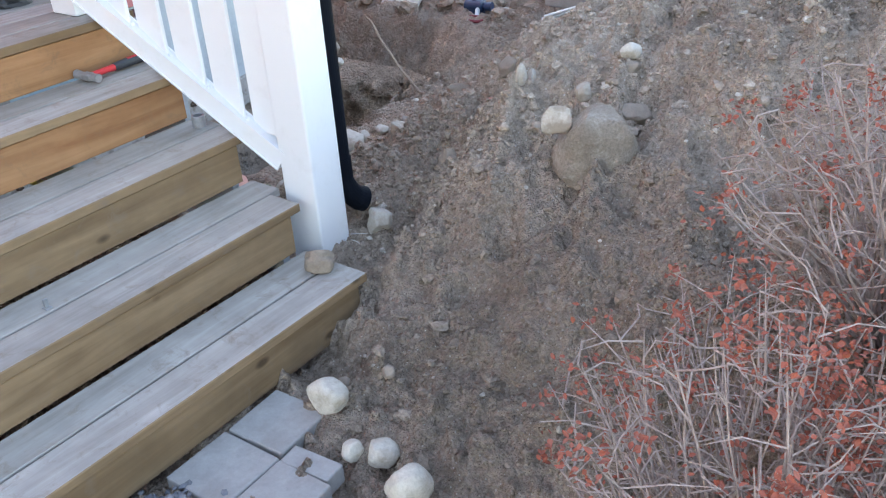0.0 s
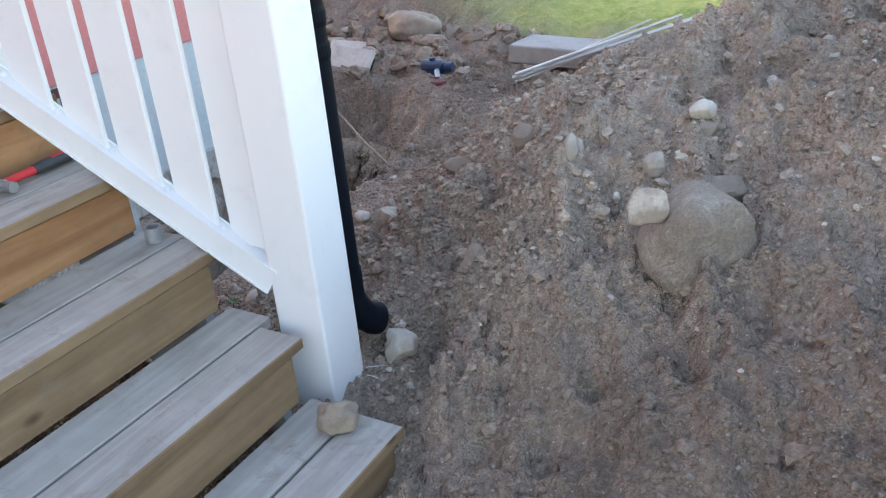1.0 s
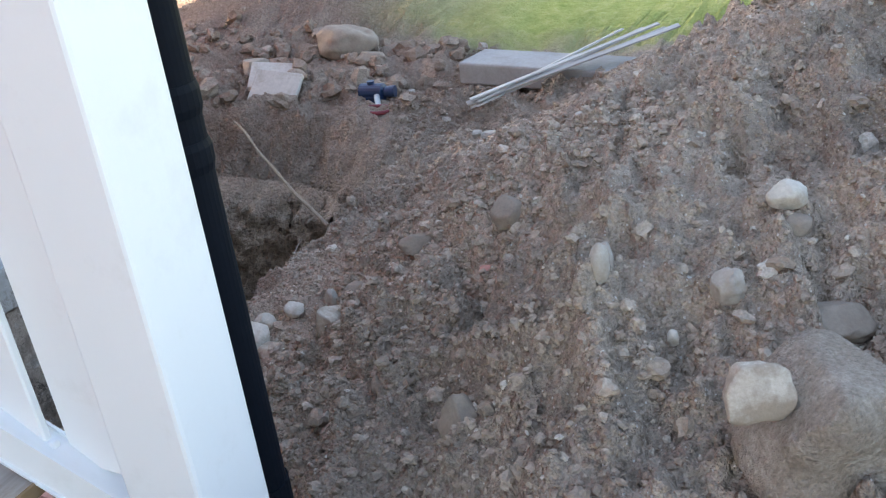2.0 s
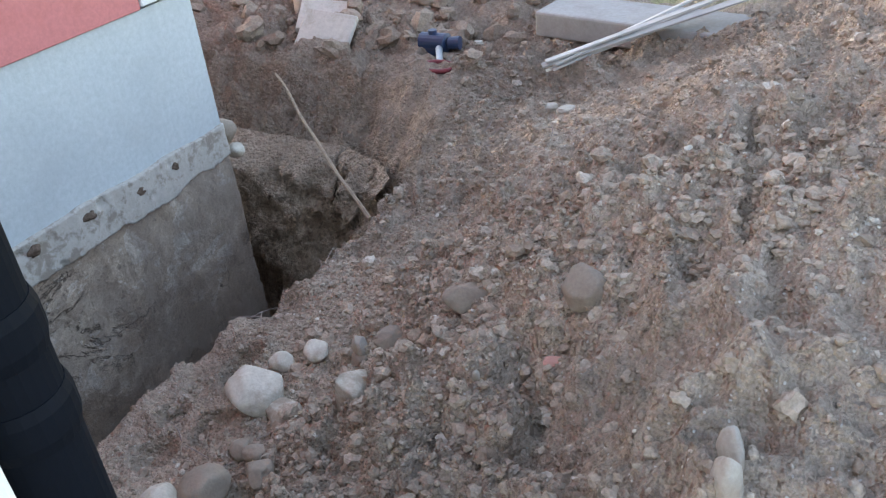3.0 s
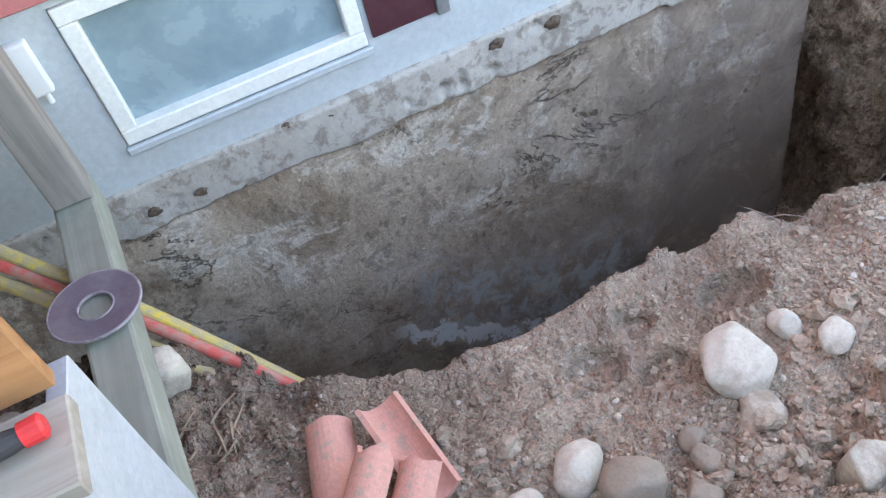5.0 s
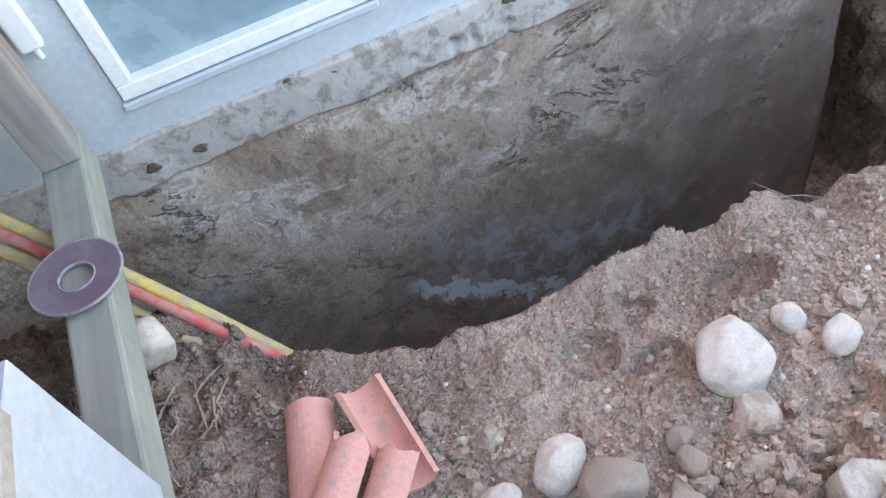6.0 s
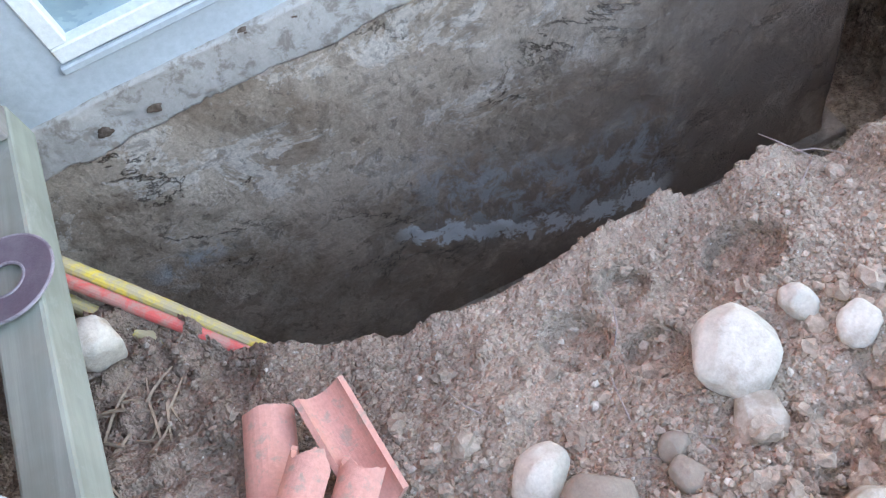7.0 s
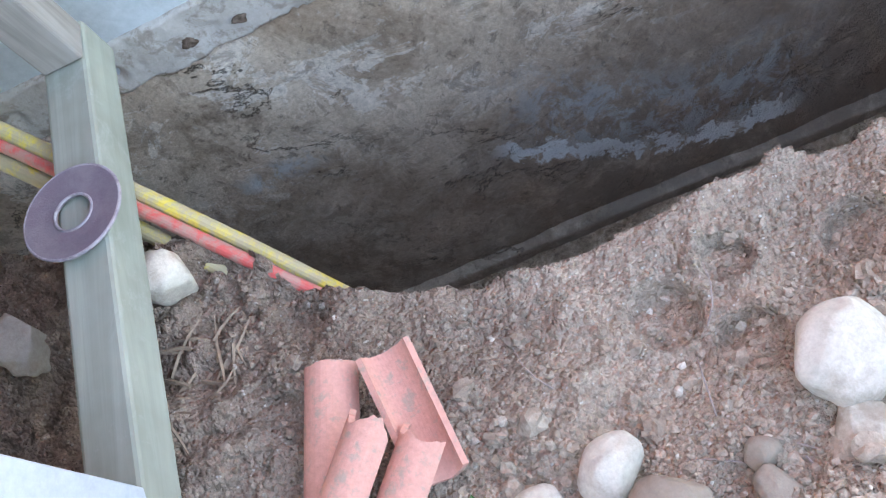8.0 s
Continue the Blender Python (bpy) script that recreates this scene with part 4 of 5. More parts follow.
# ---- stones and loose things ----
def lay_stone(label, x, y, radii, mat, seed, turn=0.0, tilt=0.0, sink=0.35, lumps=0.16, flat=0.0, group="", lift=0.0, detail=3, cuts=0, boxy=0.0):
    detail = max(detail, 4) if max(radii) > 0.03 else detail
    worn = mat in (PALE_STONE, DUSTY_STONE)
    cuts = cuts or (4 if worn else 5)
    bm = stone(radii, seed, lumps, detail, flat, cuts, boxy, 0.10 if worn and not boxy else 0.025)
    ob = part("stone", bm, mat, smooth=True)
    ob.matrix_world = pose(x, y, level(x, y) + radii[2] * (1 - 2 * sink) + lift, tilt, 0, turn)
    return tagged(ob, label, "stone", group)


EDGE, HEAP, PATHSIDE, FAR = "stones on the trench bank", "stones in the spoil heap", "stones at the foot of the steps", "stones beyond the pit"
lay_stone("large smooth pale boulder on the trench bank", 1.347, 1.150, (0.080, 0.094, 0.070), PALE_STONE, 1, 20, 0, 0.2, 0.2, 0.1, EDGE, 0, 4)
lay_stone("small pale pebble beside the boulder", 1.305, 1.290, (0.036, 0.034, 0.026), PALE_STONE, 2, 0, 0, 0.25, group=EDGE)
lay_stone("pale flattish stone on brown earth", 1.395, 1.335, (0.034, 0.046, 0.022), PALE_STONE, 3, 30, 0, 0.3, group=EDGE)
lay_stone("flat angular grey stone beside the boulder", 1.466, 1.112, (0.048, 0.062, 0.028), DUSTY_STONE, 4, 60, 0, 0.42, 0.15, 0.3, EDGE, 0, 4, 6, 0.45)
lay_stone("upright pale stone half buried in earth", 1.668, 1.145, (0.046, 0.066, 0.088), DUSTY_STONE, 5, 15, 0, 0.42, 0.25, 0.25, EDGE, 0, 4, 6, 0.4)
lay_stone("smooth white stone on the trench bank", 1.388, 0.757, (0.050, 0.060, 0.044), PALE_STONE, 6, 40, 0, 0.18, 0.13, 0, EDGE)
lay_stone("smooth grey-brown stone beside a white one", 1.471, 0.820, (0.056, 0.062, 0.046), BROWN_STONE, 7, 0, 0, 0.25, 0.12, 0, EDGE)
lay_stone("small smooth white stone beside the tiles", 1.405, 0.622, (0.036, 0.046, 0.032), PALE_STONE, 8, 0, 0, 0.18, 0.12, 0, EDGE)
lay_stone("small brown stone on the trench bank", 1.440, 0.972, (0.028, 0.030, 0.024), BROWN_STONE, 9, 0, 0, 0.25, 0.2, 0.2, EDGE)
lay_stone("small brown stone on the trench bank", 1.494, 0.972, (0.036, 0.032, 0.022), BROWN_STONE, 10, 40, 0, 0.25, 0.2, 0.2, EDGE)
lay_stone("pinkish pebble in crumbled earth", 1.565, 1.310, (0.030, 0.024, 0.022), BROWN_STONE, 11, 20, 0, 0.3, group=EDGE)
lay_stone("brown stone in crumbled earth", 1.610, 1.380, (0.050, 0.032, 0.024), BROWN_STONE, 13, 70, 0, 0.3, 0.2, 0.2, EDGE)
lay_stone("brown clod-like stone on the bank", 1.545, 0.700, (0.040, 0.034, 0.028), BROWN_STONE, 14, 10, 0, 0.3, 0.3, 0.2, EDGE)
lay_stone("brown clod-like stone on the bank", 1.555, 0.905, (0.036, 0.040, 0.030), BROWN_STONE, 15, 50, 0, 0.35, 0.3, 0.2, EDGE)
lay_stone("brown clod-like stone on the bank", 1.500, 0.600, (0.046, 0.036, 0.026), BROWN_STONE, 16, 80, 0, 0.35, 0.3, 0.2, EDGE)
lay_stone("pale stone beside a timber sleeper", 0.762, 0.066, (0.070, 0.054, 0.078), PALE_STONE, 17, 30, 0, 0.25, 0.25, 0.2, EDGE)
lay_stone("angular grey stone under the steps", 0.800, -0.235, (0.085, 0.055, 0.055), GREY_STONE, 18, 40, 0, 0.3, 0.3, 0.3, EDGE)

# the earth-covered rock with a pale flake on it
lay_stone("large rounded grey rock dusted with earth in the heap", 2.998, 0.515, (0.138, 0.122, 0.128), EARTHY_STONE, 64, 35, 0, 0.40, 0.20, 0.3, HEAP, 0, 5, 3, 0.5)
lay_stone("pale flake of stone leaning on the large rock", 2.898, 0.425, (0.056, 0.046, 0.024), DUSTY_STONE, 19, 20, 58, 0.5, 0.22, 0.2, HEAP, 0.630 - level(2.898, 0.425), 4, 6, 0.3)
lay_stone("pale rounded stone in the heap", 2.880, 0.985, (0.040, 0.034, 0.030), PALE_STONE, 20, 30, 20, 0.25, 0.16, 0.1, HEAP)
lay_stone("brown stone under a pale one", 2.905, 0.945, (0.034, 0.028, 0.024), BROWN_STONE, 21, 0, 0, 0.4, 0.2, 0.2, HEAP)
lay_stone("pointed pale grey stone in the heap", 2.810, 0.775, (0.036, 0.026, 0.036), GREY_STONE, 22, 0, 0, 0.38, 0.3, 0.0, HEAP, 0, 3, 8)
lay_stone("small white stone in the heap", 2.730, 0.705, (0.012, 0.014, 0.018), PALE_STONE, 23, 0, 0, 0.25, 0.15, 0, HEAP)
lay_stone("angular brown stone in the heap", 2.990, 0.780, (0.062, 0.046, 0.040), BROWN_STONE, 24, 30, 0, 0.48, 0.3, 0.0, HEAP, 0, 3, 8)
lay_stone("crescent of pale stone showing through earth", 2.575, 0.830, (0.020, 0.034, 0.044), GREY_STONE, 25, 30, 0, 0.48, 0.15, 0, HEAP)
lay_stone("brown rock half buried in the heap", 2.318, 0.660, (0.058, 0.050, 0.055), BROWN_STONE, 26, 0, 0, 0.46, 0.25, 0.0, HEAP, 0, 3, 7)
lay_stone("pale sliver of stone below a brown rock", 2.262, 0.690, (0.014, 0.026, 0.016), GREY_STONE, 27, 0, 0, 0.2, 0.2, 0.2, HEAP)
lay_stone("pale upright stone high on the heap", 3.120, 1.560, (0.030, 0.026, 0.050), GREY_STONE, 28, 10, 0, 0.25, 0.2, 0.25, HEAP)
lay_stone("pale upright stone in the crumbled earth", 1.555, 1.325, (0.022, 0.020, 0.040), GREY_STONE, 52, 0, 0, 0.3, 0.2, 0.2, HEAP)
lay_stone("brown rock showing through the heap", 1.853, 1.403, (0.070, 0.045, 0.040), BROWN_STONE, 53, 30, 0, 0.4, 0.25, 0.2, HEAP, 0, 4, 7, 0.2)
lay_stone("smooth pale stone half buried in the heap", 2.588, 0.735, (0.020, 0.030, 0.046), GREY_STONE, 54, 20, 0, 0.3, 0.15, 0, HEAP)
lay_stone("small white stone in the heap", 2.188, 1.098, (0.012, 0.016, 0.012), PALE_STONE, 55, 20, 0, 0.2, 0.2, 0.1, HEAP)
lay_stone("thin white stone standing in crumbled earth", 2.02, 1.122, (0.008, 0.010, 0.020), PALE_STONE, 56, 0, 0, 0.2, 0.1, 0, HEAP)
lay_stone("brown rock in the heap", 2.190, 1.295, (0.050, 0.046, 0.050), BROWN_STONE, 29, 0, 0, 0.35, 0.2, 0.2, HEAP)
lay_stone("pale grey stone beside the downpipe bend", 2.258, 0.285, (0.046, 0.040, 0.056), GREY_STONE, 30, 40, 0, 0.2, 0.3, 0.3)
lay_stone("brown lump of earth-stained stone on the lowest tread", 2.318, -0.085, (0.048, 0.040, 0.050), BROWN_STONE, 31, 20, 0, 0.14, 0.45, 0.0, "", 0.182 - level(2.318, -0.085))
for k, (x, y, r, mat) in enumerate(((2.665, -0.460, 0.062, PALE_STONE), (2.885, -0.496, 0.052, PALE_STONE), (3.052, -0.580, 0.066, PALE_STONE), (2.825, -0.541, 0.036, PALE_STONE), (2.760, -0.300, 0.024, BROWN_STONE), (2.63, -0.35, 0.022, BROWN_STONE))):
    lay_stone("rounded pale stone lying at the foot of the steps", x, y, (r, 0.85 * r, 0.9 * r), mat, 32 + k, 35 * k, 0, 0.15, 0.16, 0.1, PATHSIDE)
for k, (x, y, r) in enumerate(((-0.15, 4.35, 0.22), (0.10, 4.20, 0.09), (1.32, 3.05, 0.045), (1.42, 3.0, 0.05), (-0.65, 3.95, 0.12), (0.62, 3.75, 0.035))):
    lay_stone("earth-brown rock lying beyond the pit", x, y, (r, 0.75 * r, 0.55 * r), BROWN_STONE if r > 0.06 else GREY_STONE, 42 + k, 25 * k, 0, 0.2, 0.3, 0.25, FAR)
for k, (x, y, tilt, turn) in enumerate(((-0.34, 3.74, 12, 25), (-0.22, 3.58, 24, 10))):
    ob = part("stone_slab", block(-0.15, 0.15, -0.115, 0.115, -0.02, 0.02, 0.008, 2), PALE_SLAB)
    ob.matrix_world = pose(x, y, level(x, y) + 0.06, tilt + 16, 8, turn)
    tagged(ob, "flat pale stone slab tipped on the earth", "stone", "tipped slabs beyond the pit")
ob = part("concrete_chunk", stone((0.055, 0.045, 0.036), 71, 0.35, 3, 0.2, 7, 0.2, 0.03), PALE_STONE, smooth=True)
ob.matrix_world = pose(-0.02, 2.545, -0.215)
tagged(ob, "pale lump of concrete stuck at the wall's corner", "concrete")
ob = part("concrete_chunk", stone((0.085, 0.05, 0.06), 72, 0.3, 3, 0.2, 7, 0.2, 0.03), BROWN_STONE, smooth=True)
ob.matrix_world = pose(-0.07, 2.56, -0.13)
tagged(ob, "grey lump of concrete stuck at the wall's corner", "concrete")


def brick_bit():
    ob = part("brick_fragment", stone((0.024, 0.016, 0.010), 73, 0.3, 2, 0.3), TERRACOTTA)
    ob.matrix_world = pose(2.165, 1.185, level(2.165, 1.185) + 0.008, 10, 5, 30)
    tagged(ob, "small broken piece of red brick on the heap", "brick")


brick_bit()


# ---- clay tiles ----
def clay_tile(label, at, turn, pitch, roll, size, radius, arc=170, seed=1, taper=0.9, broken=0.006):
    """A curved clay tile with broken ends; its axis runs along local y."""
    bm = bmesh.new()
    nl, na, t = 10, 14, 0.011
    half = radians(arc) / 2
    grid = {}
    for side, rad in ((0, 0.0), (1, -t)):
        for i in range(nl + 1):
            for k in range(na + 1):
                a = -half + 2 * half * k / na
                f = i / nl
                r = radius * (1 + (taper - 1) * f) + rad
                y = size * f
                if i in (0, nl):
                    y += broken * (noise.noise(Vector((1.1 * a, seed, i))) + 0.25 * noise.noise(Vector((6 * a, seed, i))))
                grid[side, i, k] = bm.verts.new((r * math.sin(a), y, r * math.cos(a)))
    for i in range(nl):
        for k in range(na):
            bm.faces.new((grid[0, i, k], grid[0, i, k + 1], grid[0, i + 1, k + 1], grid[0, i + 1, k]))
            bm.faces.new((grid[1, i, k], grid[1, i + 1, k], grid[1, i + 1, k + 1], grid[1, i, k + 1]))
    for i in range(nl):
        for k in (0, na):
            bm.faces.new((grid[0, i, k], grid[0, i + 1, k], grid[1, i + 1, k], grid[1, i, k]))
    for k in range(na):
        for i in (0, nl):
            bm.faces.new((grid[0, i, k], grid[0, i, k + 1], grid[1, i, k + 1], grid[1, i, k]))
    bmesh.ops.recalc_face_normals(bm, faces=bm.faces[:])
    ob = part("clay_tile", bm, TERRACOTTA, smooth=False)
    ob.matrix_world = pose(at[0], at[1], at[2] + 0.014, pitch, roll, turn)
    return tagged(ob, label, "tile", "clay tiles on the bank")


clay_tile("rounded terracotta tile lying hollow side down", (1.060, 0.352, -0.035), -101, 2, 0, 0.30, 0.050, 175, 1, 1.05)
clay_tile("terracotta tile lying hollow side up", (1.075, 0.466, 0.020), -80, 4, 168, 0.245, 0.052, 150, 2, 0.95)
clay_tile("broken terracotta tile leaning on another", (1.206, 0.420, 0.022), -124, 3, 0, 0.22, 0.044, 140, 3, 1.0, 0.06)
clay_tile("broken terracotta tile half under another", (1.252, 0.492, -0.010), -124, 4, 12, 0.18, 0.046, 150, 4, 1.0, 0.05)


# ---- tools and fittings ----
def build_hammer():
    h = thing("hammer", "hammer with a red and black rubber handle on a tread", "hammer", (1.395, -0.085, TREADS[3][1] + 0.002))
    h.rotation_euler = (0, 0, radians(94))
    part("head", merged(tube([(-0.085, -0.055, 0.02), (-0.085, -0.02, 0.02)], [0.015, 0.014], 14), block(-0.100, -0.070, -0.022, 0.022, 0.007, 0.033, 0.004), tube([(-0.085, 0.02, 0.02), (-0.085, 0.060, 0.02)], [0.012, 0.017], 14)), STEEL, h, "grey steel head")
    part("shaft", tube([(-0.075, 0, 0.02), (0.03, 0, 0.019)], [0.010, 0.012], 12), REDTOOL, h, "red shaft")
    g = part("grip", tube([(0.025, 0, 0.019), (0.06, 0, 0.019), (0.15, 0, 0.018), (0.165, 0, 0.018)], [0.014, 0.016, 0.0155, 0.013], 14), DARKTOOL, h, "black rubber grip")
    part("grip_end", tube([(0.166, 0, 0.018), (0.19, 0, 0.018), (0.194, 0, 0.018)], [0.016, 0.017, 0.012], 14), REDTOOL, g, "red rubber end")
    part("grip_inlay", block(0.085, 0.140, -0.008, 0.008, 0.0315, 0.0345, 0.001), REDTOOL, g, "red inlay")


build_hammer()


def build_socket():
    s = thing("steel_socket", "small steel socket lying on a weathered tread", "tool", (1.70, 0.02, TREADS[2][1] + 0.0005))
    bm = bmesh.new()
    n = 24
    rings = [[bm.verts.new((r * math.cos(2 * math.pi * k / n), r * math.sin(2 * math.pi * k / n), z)) for k in range(n)] for r, z in ((0.017, 0.003), (0.017, 0.042), (0.023, 0.042), (0.0235, 0.039), (0.0235, 0.0), (0.016, 0.0))]
    for a, b in zip(rings, rings[1:] + rings[:1]):
        for k in range(n):
            bm.faces.new((a[k], a[(k + 1) % n], b[(k + 1) % n], b[k]))
    bmesh.ops.recalc_face_normals(bm, faces=bm.faces[:])
    part("ring", bm, STEEL, s)


build_socket()


def build_bracket():
    b = thing("metal_clip", "small dull metal clip lying on a tread", "clip", (2.01, -0.83, TREADS[1][1] + 0.001))
    part("plate", block(-0.012, 0.012, -0.010, 0.010, 0, 0.004, 0.001), STEEL, b)
    part("lug", block(-0.004, 0.004, -0.006, 0.006, 0.0045, 0.030, 0.001), STEEL, b)


build_bracket()


def build_bag():
    b = tagged(part("plastic_bag", stone((0.11, 0.13, 0.055), 81, 0.5, 4), DARKTOOL), "crumpled dark plastic bag on the landing", "bag")
    b.matrix_world = pose(0.75, -0.06, TREADS[4][1] + 0.035)


build_bag()


def build_pump():
    x, y = 0.47, 3.60
    p = thing("garden_pump", "small dark blue pump with a red hoop handle on the earth", "pump", (x, y, level(x, y)))
    part("body", merged(tube([(-0.10, 0, 0.06), (-0.095, 0, 0.06), (0.05, 0, 0.065), (0.055, 0, 0.065)], [0.03, 0.048, 0.048, 0.03], 18), block(-0.06, 0.04, -0.045, 0.045, 0.0, 0.05, 0.012, 2), tube([(0.06, 0, 0.065), (0.12, 0.01, 0.068)], [0.03, 0.034], 16), tube([(-0.03, 0, 0.10), (-0.03, 0, 0.125)], 0.022, 14)), BLUEPLASTIC, p)
    part("outlet", tube([(0.03, -0.05, 0.05), (0.12, -0.20, 0.04)], [0.018, 0.016], 14), STEEL, p, "grey outlet pipe")
    loop = [(0.15 + 0.085 * math.cos(t), -0.27 + 0.06 * math.sin(t), 0.05) for t in np.linspace(0, 2 * math.pi, 22).tolist()]
    part("hoop", tube(loop, 0.012, 10, cap=False), DARKRED, p, "dark red hoop")


build_pump()


def build_laths():
    for k, (dx, dz, size, turn) in enumerate(((0.0, 0.0, 1.15, 0), (0.03, 0.011, 1.05, 4.5), (-0.02, 0.022, 1.2, -5.0), (0.04, 0.033, 0.95, 8.5), (0.0, 0.044, 1.1, -1.2))):
        ob = part("lath", block(0, size, -0.016, 0.016, -0.005, 0.005, 0.001), LATH)
        a, b = Vector((1.16 + dx, 3.38, -0.015 + dz)), Vector((1.99, 4.10, 0.225 + dz))
        d = (b - a).normalized()
        ob.matrix_world = Matrix.Translation(a) @ d.to_track_quat("X", "Z").to_matrix().to_4x4() @ pose(0, 0, 0, 14 * (k % 3 - 1), 0, turn)
        tagged(ob, "thin weathered wooden lath leaning on the concrete slab", "lath", "laths leaning on the slab")


build_laths()


def build_slab():
    s = block(0.0, 1.45, 0.0, 0.32, -0.125, 0.0, 0.012, 2)
    ob = part("concrete_slab", s, CONCRETE)
    ob.matrix_world = pose(0.885, 3.86, 0.085, 0, 0, -7)
    tagged(ob, "thick grey concrete slab lying over the bank", "slab")


build_slab()


def build_root():
    a, b = Vector((-0.06, 2.95, -0.005)), Vector((1.0, 2.147, -0.137))
    pts = []
    for t in np.linspace(0, 1, 18).tolist():
        p = a.lerp(b, t)
        pts.append(p + Vector((0.006 * math.sin(9 * t), 0.005 * math.sin(14 * t), -0.03 * math.sin(math.pi * t) * t + 0.004 * math.sin(17 * t))))
    tagged(part("root", tube(pts, [0.006 + 0.003 * t + 0.001 * math.sin(40 * t) for t in np.linspace(0, 1, 18).tolist()], 8), ROOT), "bare brown root hanging across the pit", "root")


build_root()


def tufts(name, label, category, mat, spots, seed, size, thick):
    """Thin bent strands lying or sticking out, joined."""
    rng = random.Random(seed)
    pieces = []
    for x, y, n, reach in spots:
        for _ in range(n):
            px, py = x + rng.gauss(0, reach), y + rng.gauss(0, reach)
            z = level(px, py) + 0.004
            a = rng.uniform(0, 6.28)
            s = size * rng.uniform(0.5, 1.3)
            bend, lift = rng.uniform(-0.5, 0.5), rng.uniform(0.0, 0.3)
            pts = [(px + s * t * math.cos(a + bend * t), py + s * t * math.sin(a + bend * t), z + s * lift * t * (1.2 - t)) for t in (0, 0.33, 0.66, 1)]
            pieces.append(tube(pts, [thick, thick, 0.8 * thick, 0.4 * thick], 4))
    bm = merged(*pieces)
    return tagged(part(name, bm, mat), label, category, kind="stuff")


tufts("dry_twigs", "little heap of dry brown twigs beside the sleeper", "twigs", ROOT, ((0.97, 0.10, 15, 0.03), (0.93, 0.14, 8, 0.03)), 3, 0.11, 0.0038)
tufts("rootlets", "fine dry rootlets sticking out of the bank", "roots", TWIG, ((1.0, 1.75, 10, 0.06), (0.97, 1.5, 8, 0.05), (1.25, 0.95, 5, 0.1), (0.7, 3.1, 9, 0.25), (0.3, 3.45, 9, 0.25), (1.3, 2.4, 8, 0.25), (1.1, 2.9, 8, 0.2), (1.45, 0.98, 3, 0.02), (0.9, 3.4, 10, 0.2)), 5, 0.09, 0.0016)
tufts("straw", "pale straw caught on the downpipe bend", "straw", LATH, ((2.20, 0.16, 10, 0.02),), 7, 0.06, 0.0018)


# ---- plants ----
def leaf(bm, at, direction, up, size, width):
    side = direction.cross(up).normalized()
    pts = [(0, 0, 0), (0.35, 0.5, 0.05), (0.7, 0.38, 0.02), (1, 0, -0.08), (0.7, -0.38, 0.02), (0.35, -0.5, 0.05)]
    vs = [bm.verts.new(at + direction * (size * u) + side * (width * w) + up * (size * h)) for u, w, h in pts]
    mid = bm.verts.new(at + direction * (0.5 * size) + up * (-0.05 * size))
    for k in range(6):
        bm.faces.new((vs[k], vs[(k + 1) % 6], mid))


def build_seedling():
    x, y = 1.375, 0.535
    s = thing("seedling", "small green weed growing beside the tiles", "plant", (x, y, level(x, y)))
    part("stem", tube([(0, 0, -0.005), (0.004, 0.002, 0.02), (0.01, 0.004, 0.035)], 0.0018, 6), LEAF, s)
    for k in range(6):
        a = 1.05 * k
        bm = bmesh.new()
        leaf(bm, Vector((0.006, 0.003, 0.028)), Vector((math.cos(a), math.sin(a), 0.25)).normalized(), Vector((0, 0, 1)), 0.026, 0.013)
        part("leaf", bm, LEAF, s)


build_seedling()


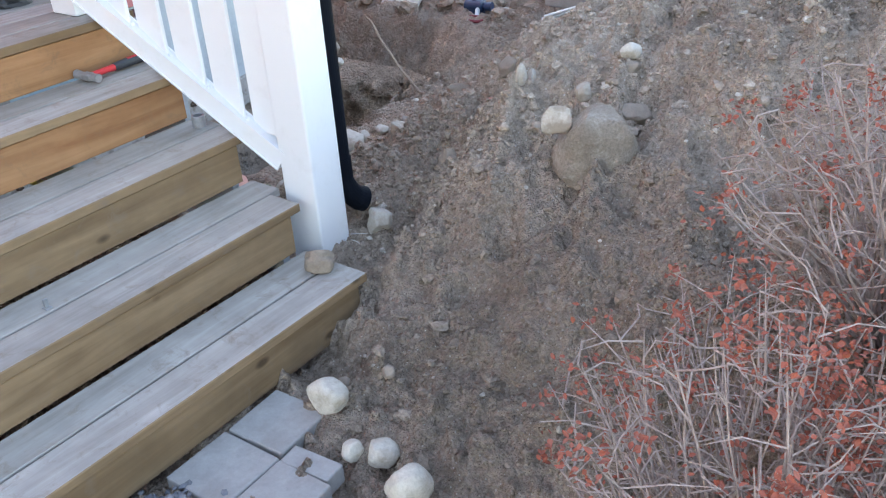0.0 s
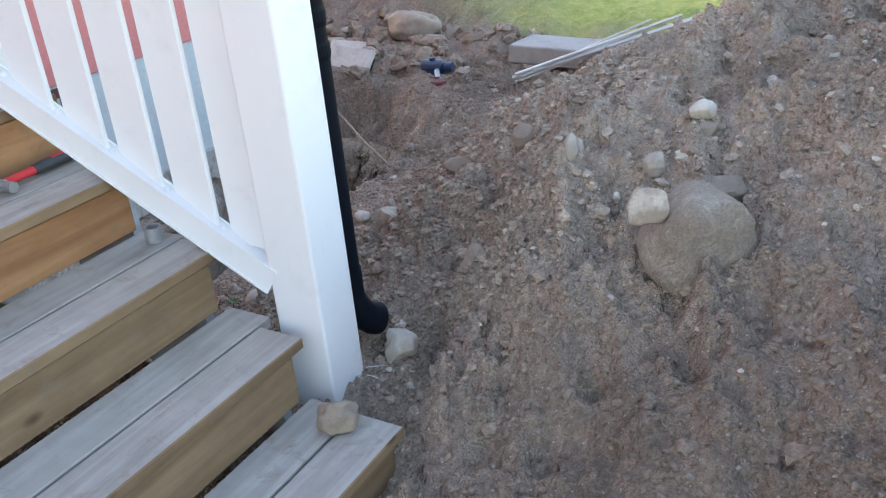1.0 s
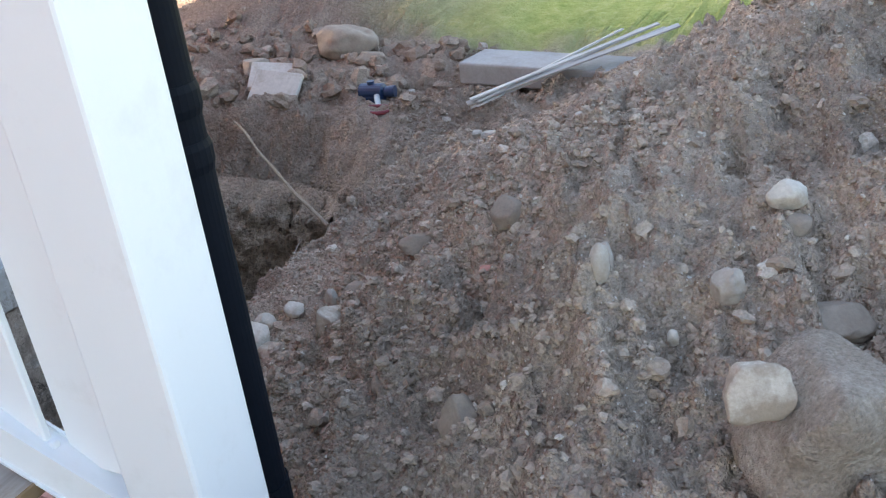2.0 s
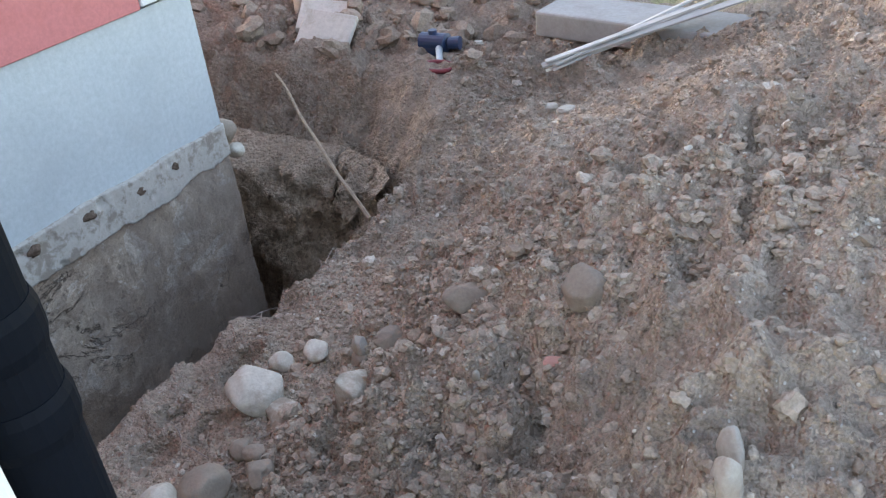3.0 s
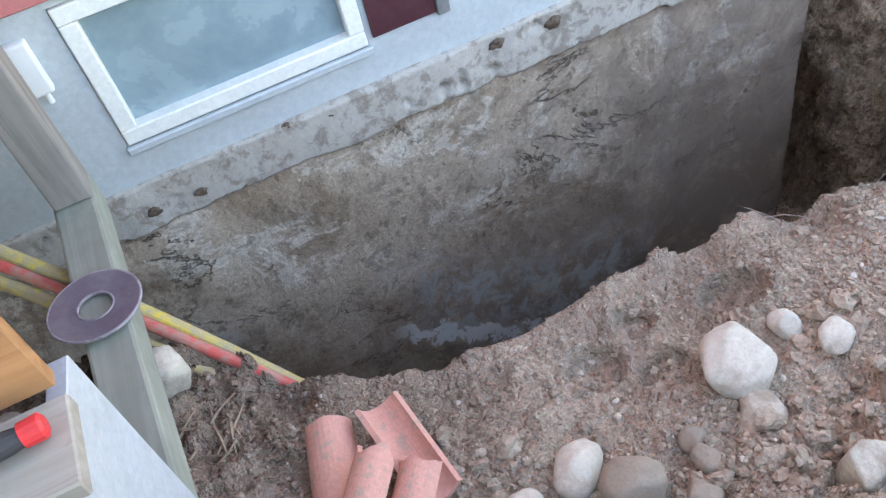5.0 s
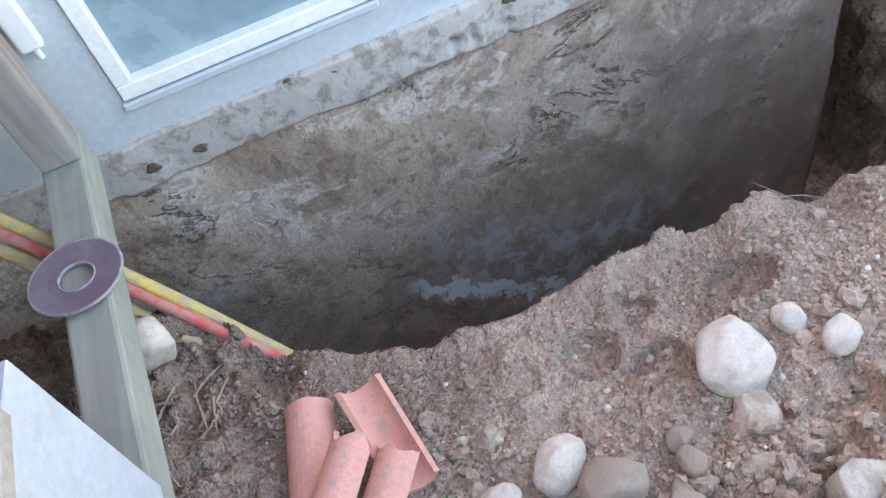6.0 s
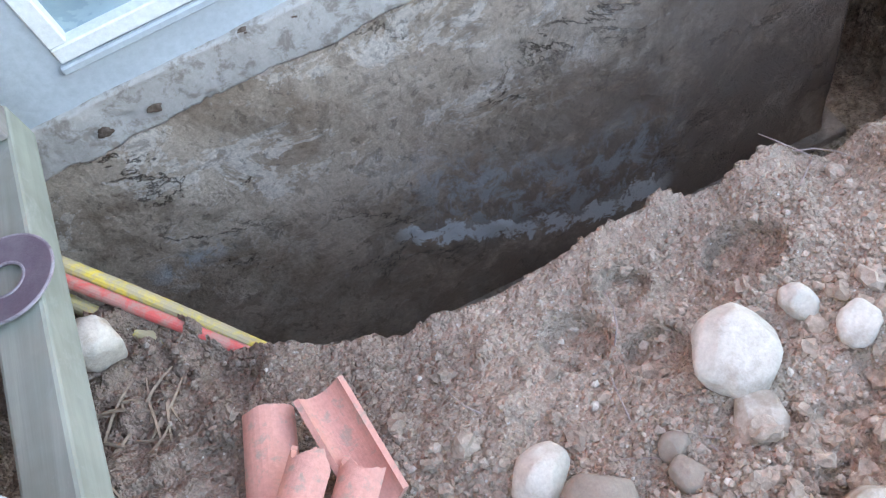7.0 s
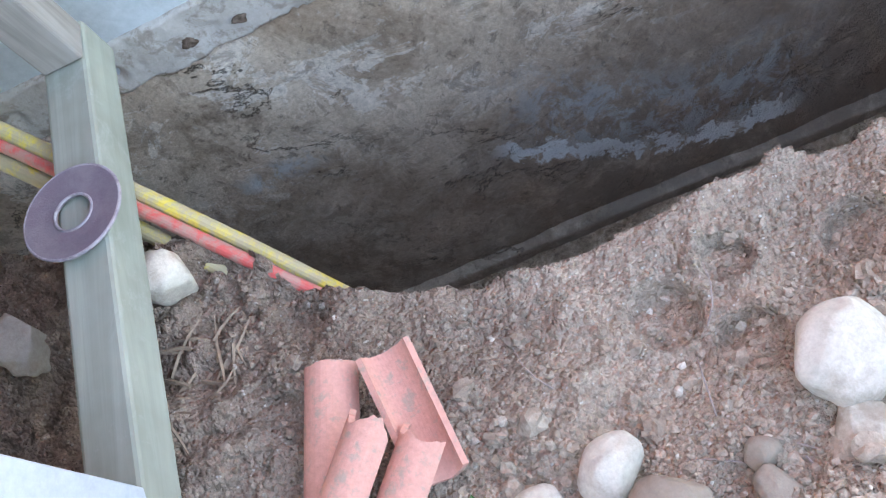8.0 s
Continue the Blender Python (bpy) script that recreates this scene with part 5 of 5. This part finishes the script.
def build_shrub(x, y, height, spread_by, seed, count):
    """Bare arching stems from one stool, forked into twigs, with a rosette of rusty leaves at many tips."""
    rng = random.Random(seed)
    s = thing("shrub", "leafless grey-brown shrub with rusty red leaf clusters at its tips", "shrub", (x, y, level(x, y)), "shrubs beside the path")
    stems, leaves = [], bmesh.new()

    def rosette(at, n):
        for _ in range(n):
            d = Vector((rng.gauss(0, 1), rng.gauss(0, 1), rng.gauss(0.25, 0.7))).normalized()
            up = Vector((rng.gauss(0, 0.5), rng.gauss(0, 0.5), 1)).normalized()
            leaf(leaves, at + Vector((rng.gauss(0, 0.012), rng.gauss(0, 0.012), rng.gauss(0, 0.012))), d, up, rng.uniform(0.010, 0.019), rng.uniform(0.006, 0.011))

    for _ in range(count):
        a = rng.uniform(0, 6.283)
        f = math.sqrt(rng.random())
        r = spread_by * f * (1 + 0.2 * math.sin(3 * a + seed) + 0.14 * math.sin(5 * a - 2 * seed))
        tip = Vector((r * math.cos(a), r * math.sin(a), height * (1 - 0.34 * f * f) * rng.uniform(0.72, 1.05)))
        base = Vector((0.22 * tip.x + rng.gauss(0, 0.03), 0.22 * tip.y + rng.gauss(0, 0.03), -0.03))
        wob = rng.uniform(0, 6)
        pts = []
        for t in (0, 0.2, 0.4, 0.6, 0.8, 1):
            out = Vector((tip.x - base.x, tip.y - base.y, 0)) * (0.25 * t * (t - 1))
            kink = Vector((0.022 * math.sin(7 * t + wob), 0.022 * math.cos(8 * t + wob), 0.0))
            pts.append(base.lerp(tip, t) + out + kink)
        thick = rng.uniform(0.8, 1.5)
        stems.append(tube(pts, [0.0042 * thick, 0.0036 * thick, 0.0030 * thick, 0.0024 * thick, 0.0018 * thick, 0.0009], 5))
        for k in (2, 3, 3, 4, 4):
            p = pts[k].lerp(pts[k + 1], rng.random())
            d = Vector((rng.gauss(0, 1), rng.gauss(0, 1), rng.uniform(-0.3, 0.8))).normalized()
            q = p + d * rng.uniform(0.05, 0.15)
            mid = p.lerp(q, 0.5) + Vector((rng.gauss(0, 0.012), rng.gauss(0, 0.012), 0.01))
            stems.append(tube([p, mid, q], [0.0021, 0.0016, 0.0008], 4))
            if rng.random() < 0.22:
                rosette(q, rng.randint(5, 9))
        if rng.random() < 0.55:
            for _ in range(rng.randint(1, 3)):
                rosette(tip + Vector((rng.gauss(0, 0.02), rng.gauss(0, 0.02), rng.gauss(-0.01, 0.02))), rng.randint(7, 13))
    part("branchwork", merged(*stems), TWIG, s)
    part("foliage", leaves, REDLEAF, s, "rusty red small leaves")


build_shrub(3.88, -0.62, 0.76, 0.42, 1, 150)
build_shrub(3.98, 0.00, 0.64, 0.42, 2, 130)
build_shrub(4.30, -0.42, 0.80, 0.42, 3, 120)
build_shrub(4.36, 0.42, 0.50, 0.40, 4, 80)
build_shrub(4.25, -0.98, 0.66, 0.34, 5, 80)


# ---- foot of the steps ----
def build_pavers():
    for x, y, w, h, turn, tip in ((2.575, -0.57, 0.20, 0.20, 3, 0.4), (2.585, -0.785, 0.21, 0.21, 1, -0.3), (2.785, -0.80, 0.18, 0.24, 2, 0.2), (2.77, -0.645, 0.16, 0.07, 5, 0.6)):
        p = part("paver", block(-w / 2, w / 2, -h / 2, h / 2, -0.05, 0.012, 0.006, 2), CONCRETE)
        p.matrix_world = pose(x, y, 0.012, tip, 0.5 * tip, turn)
        tagged(p, "pale grey concrete paver sunk level in earth", "paver", "pavers at the foot of the steps")


build_pavers()


def by_step(x, y, rng):
    return np.hypot((x - 2.62) / 0.16, (y + 0.98) / 0.16) < 1


scatter("dark_gravel", "shiny dark grey gravel at the foot of the steps", "gravel", GRAVEL, 700, (2.45, 2.85, -1.2, -0.8), (0.007, 0.016), 12, by_step, 1, 0.0)
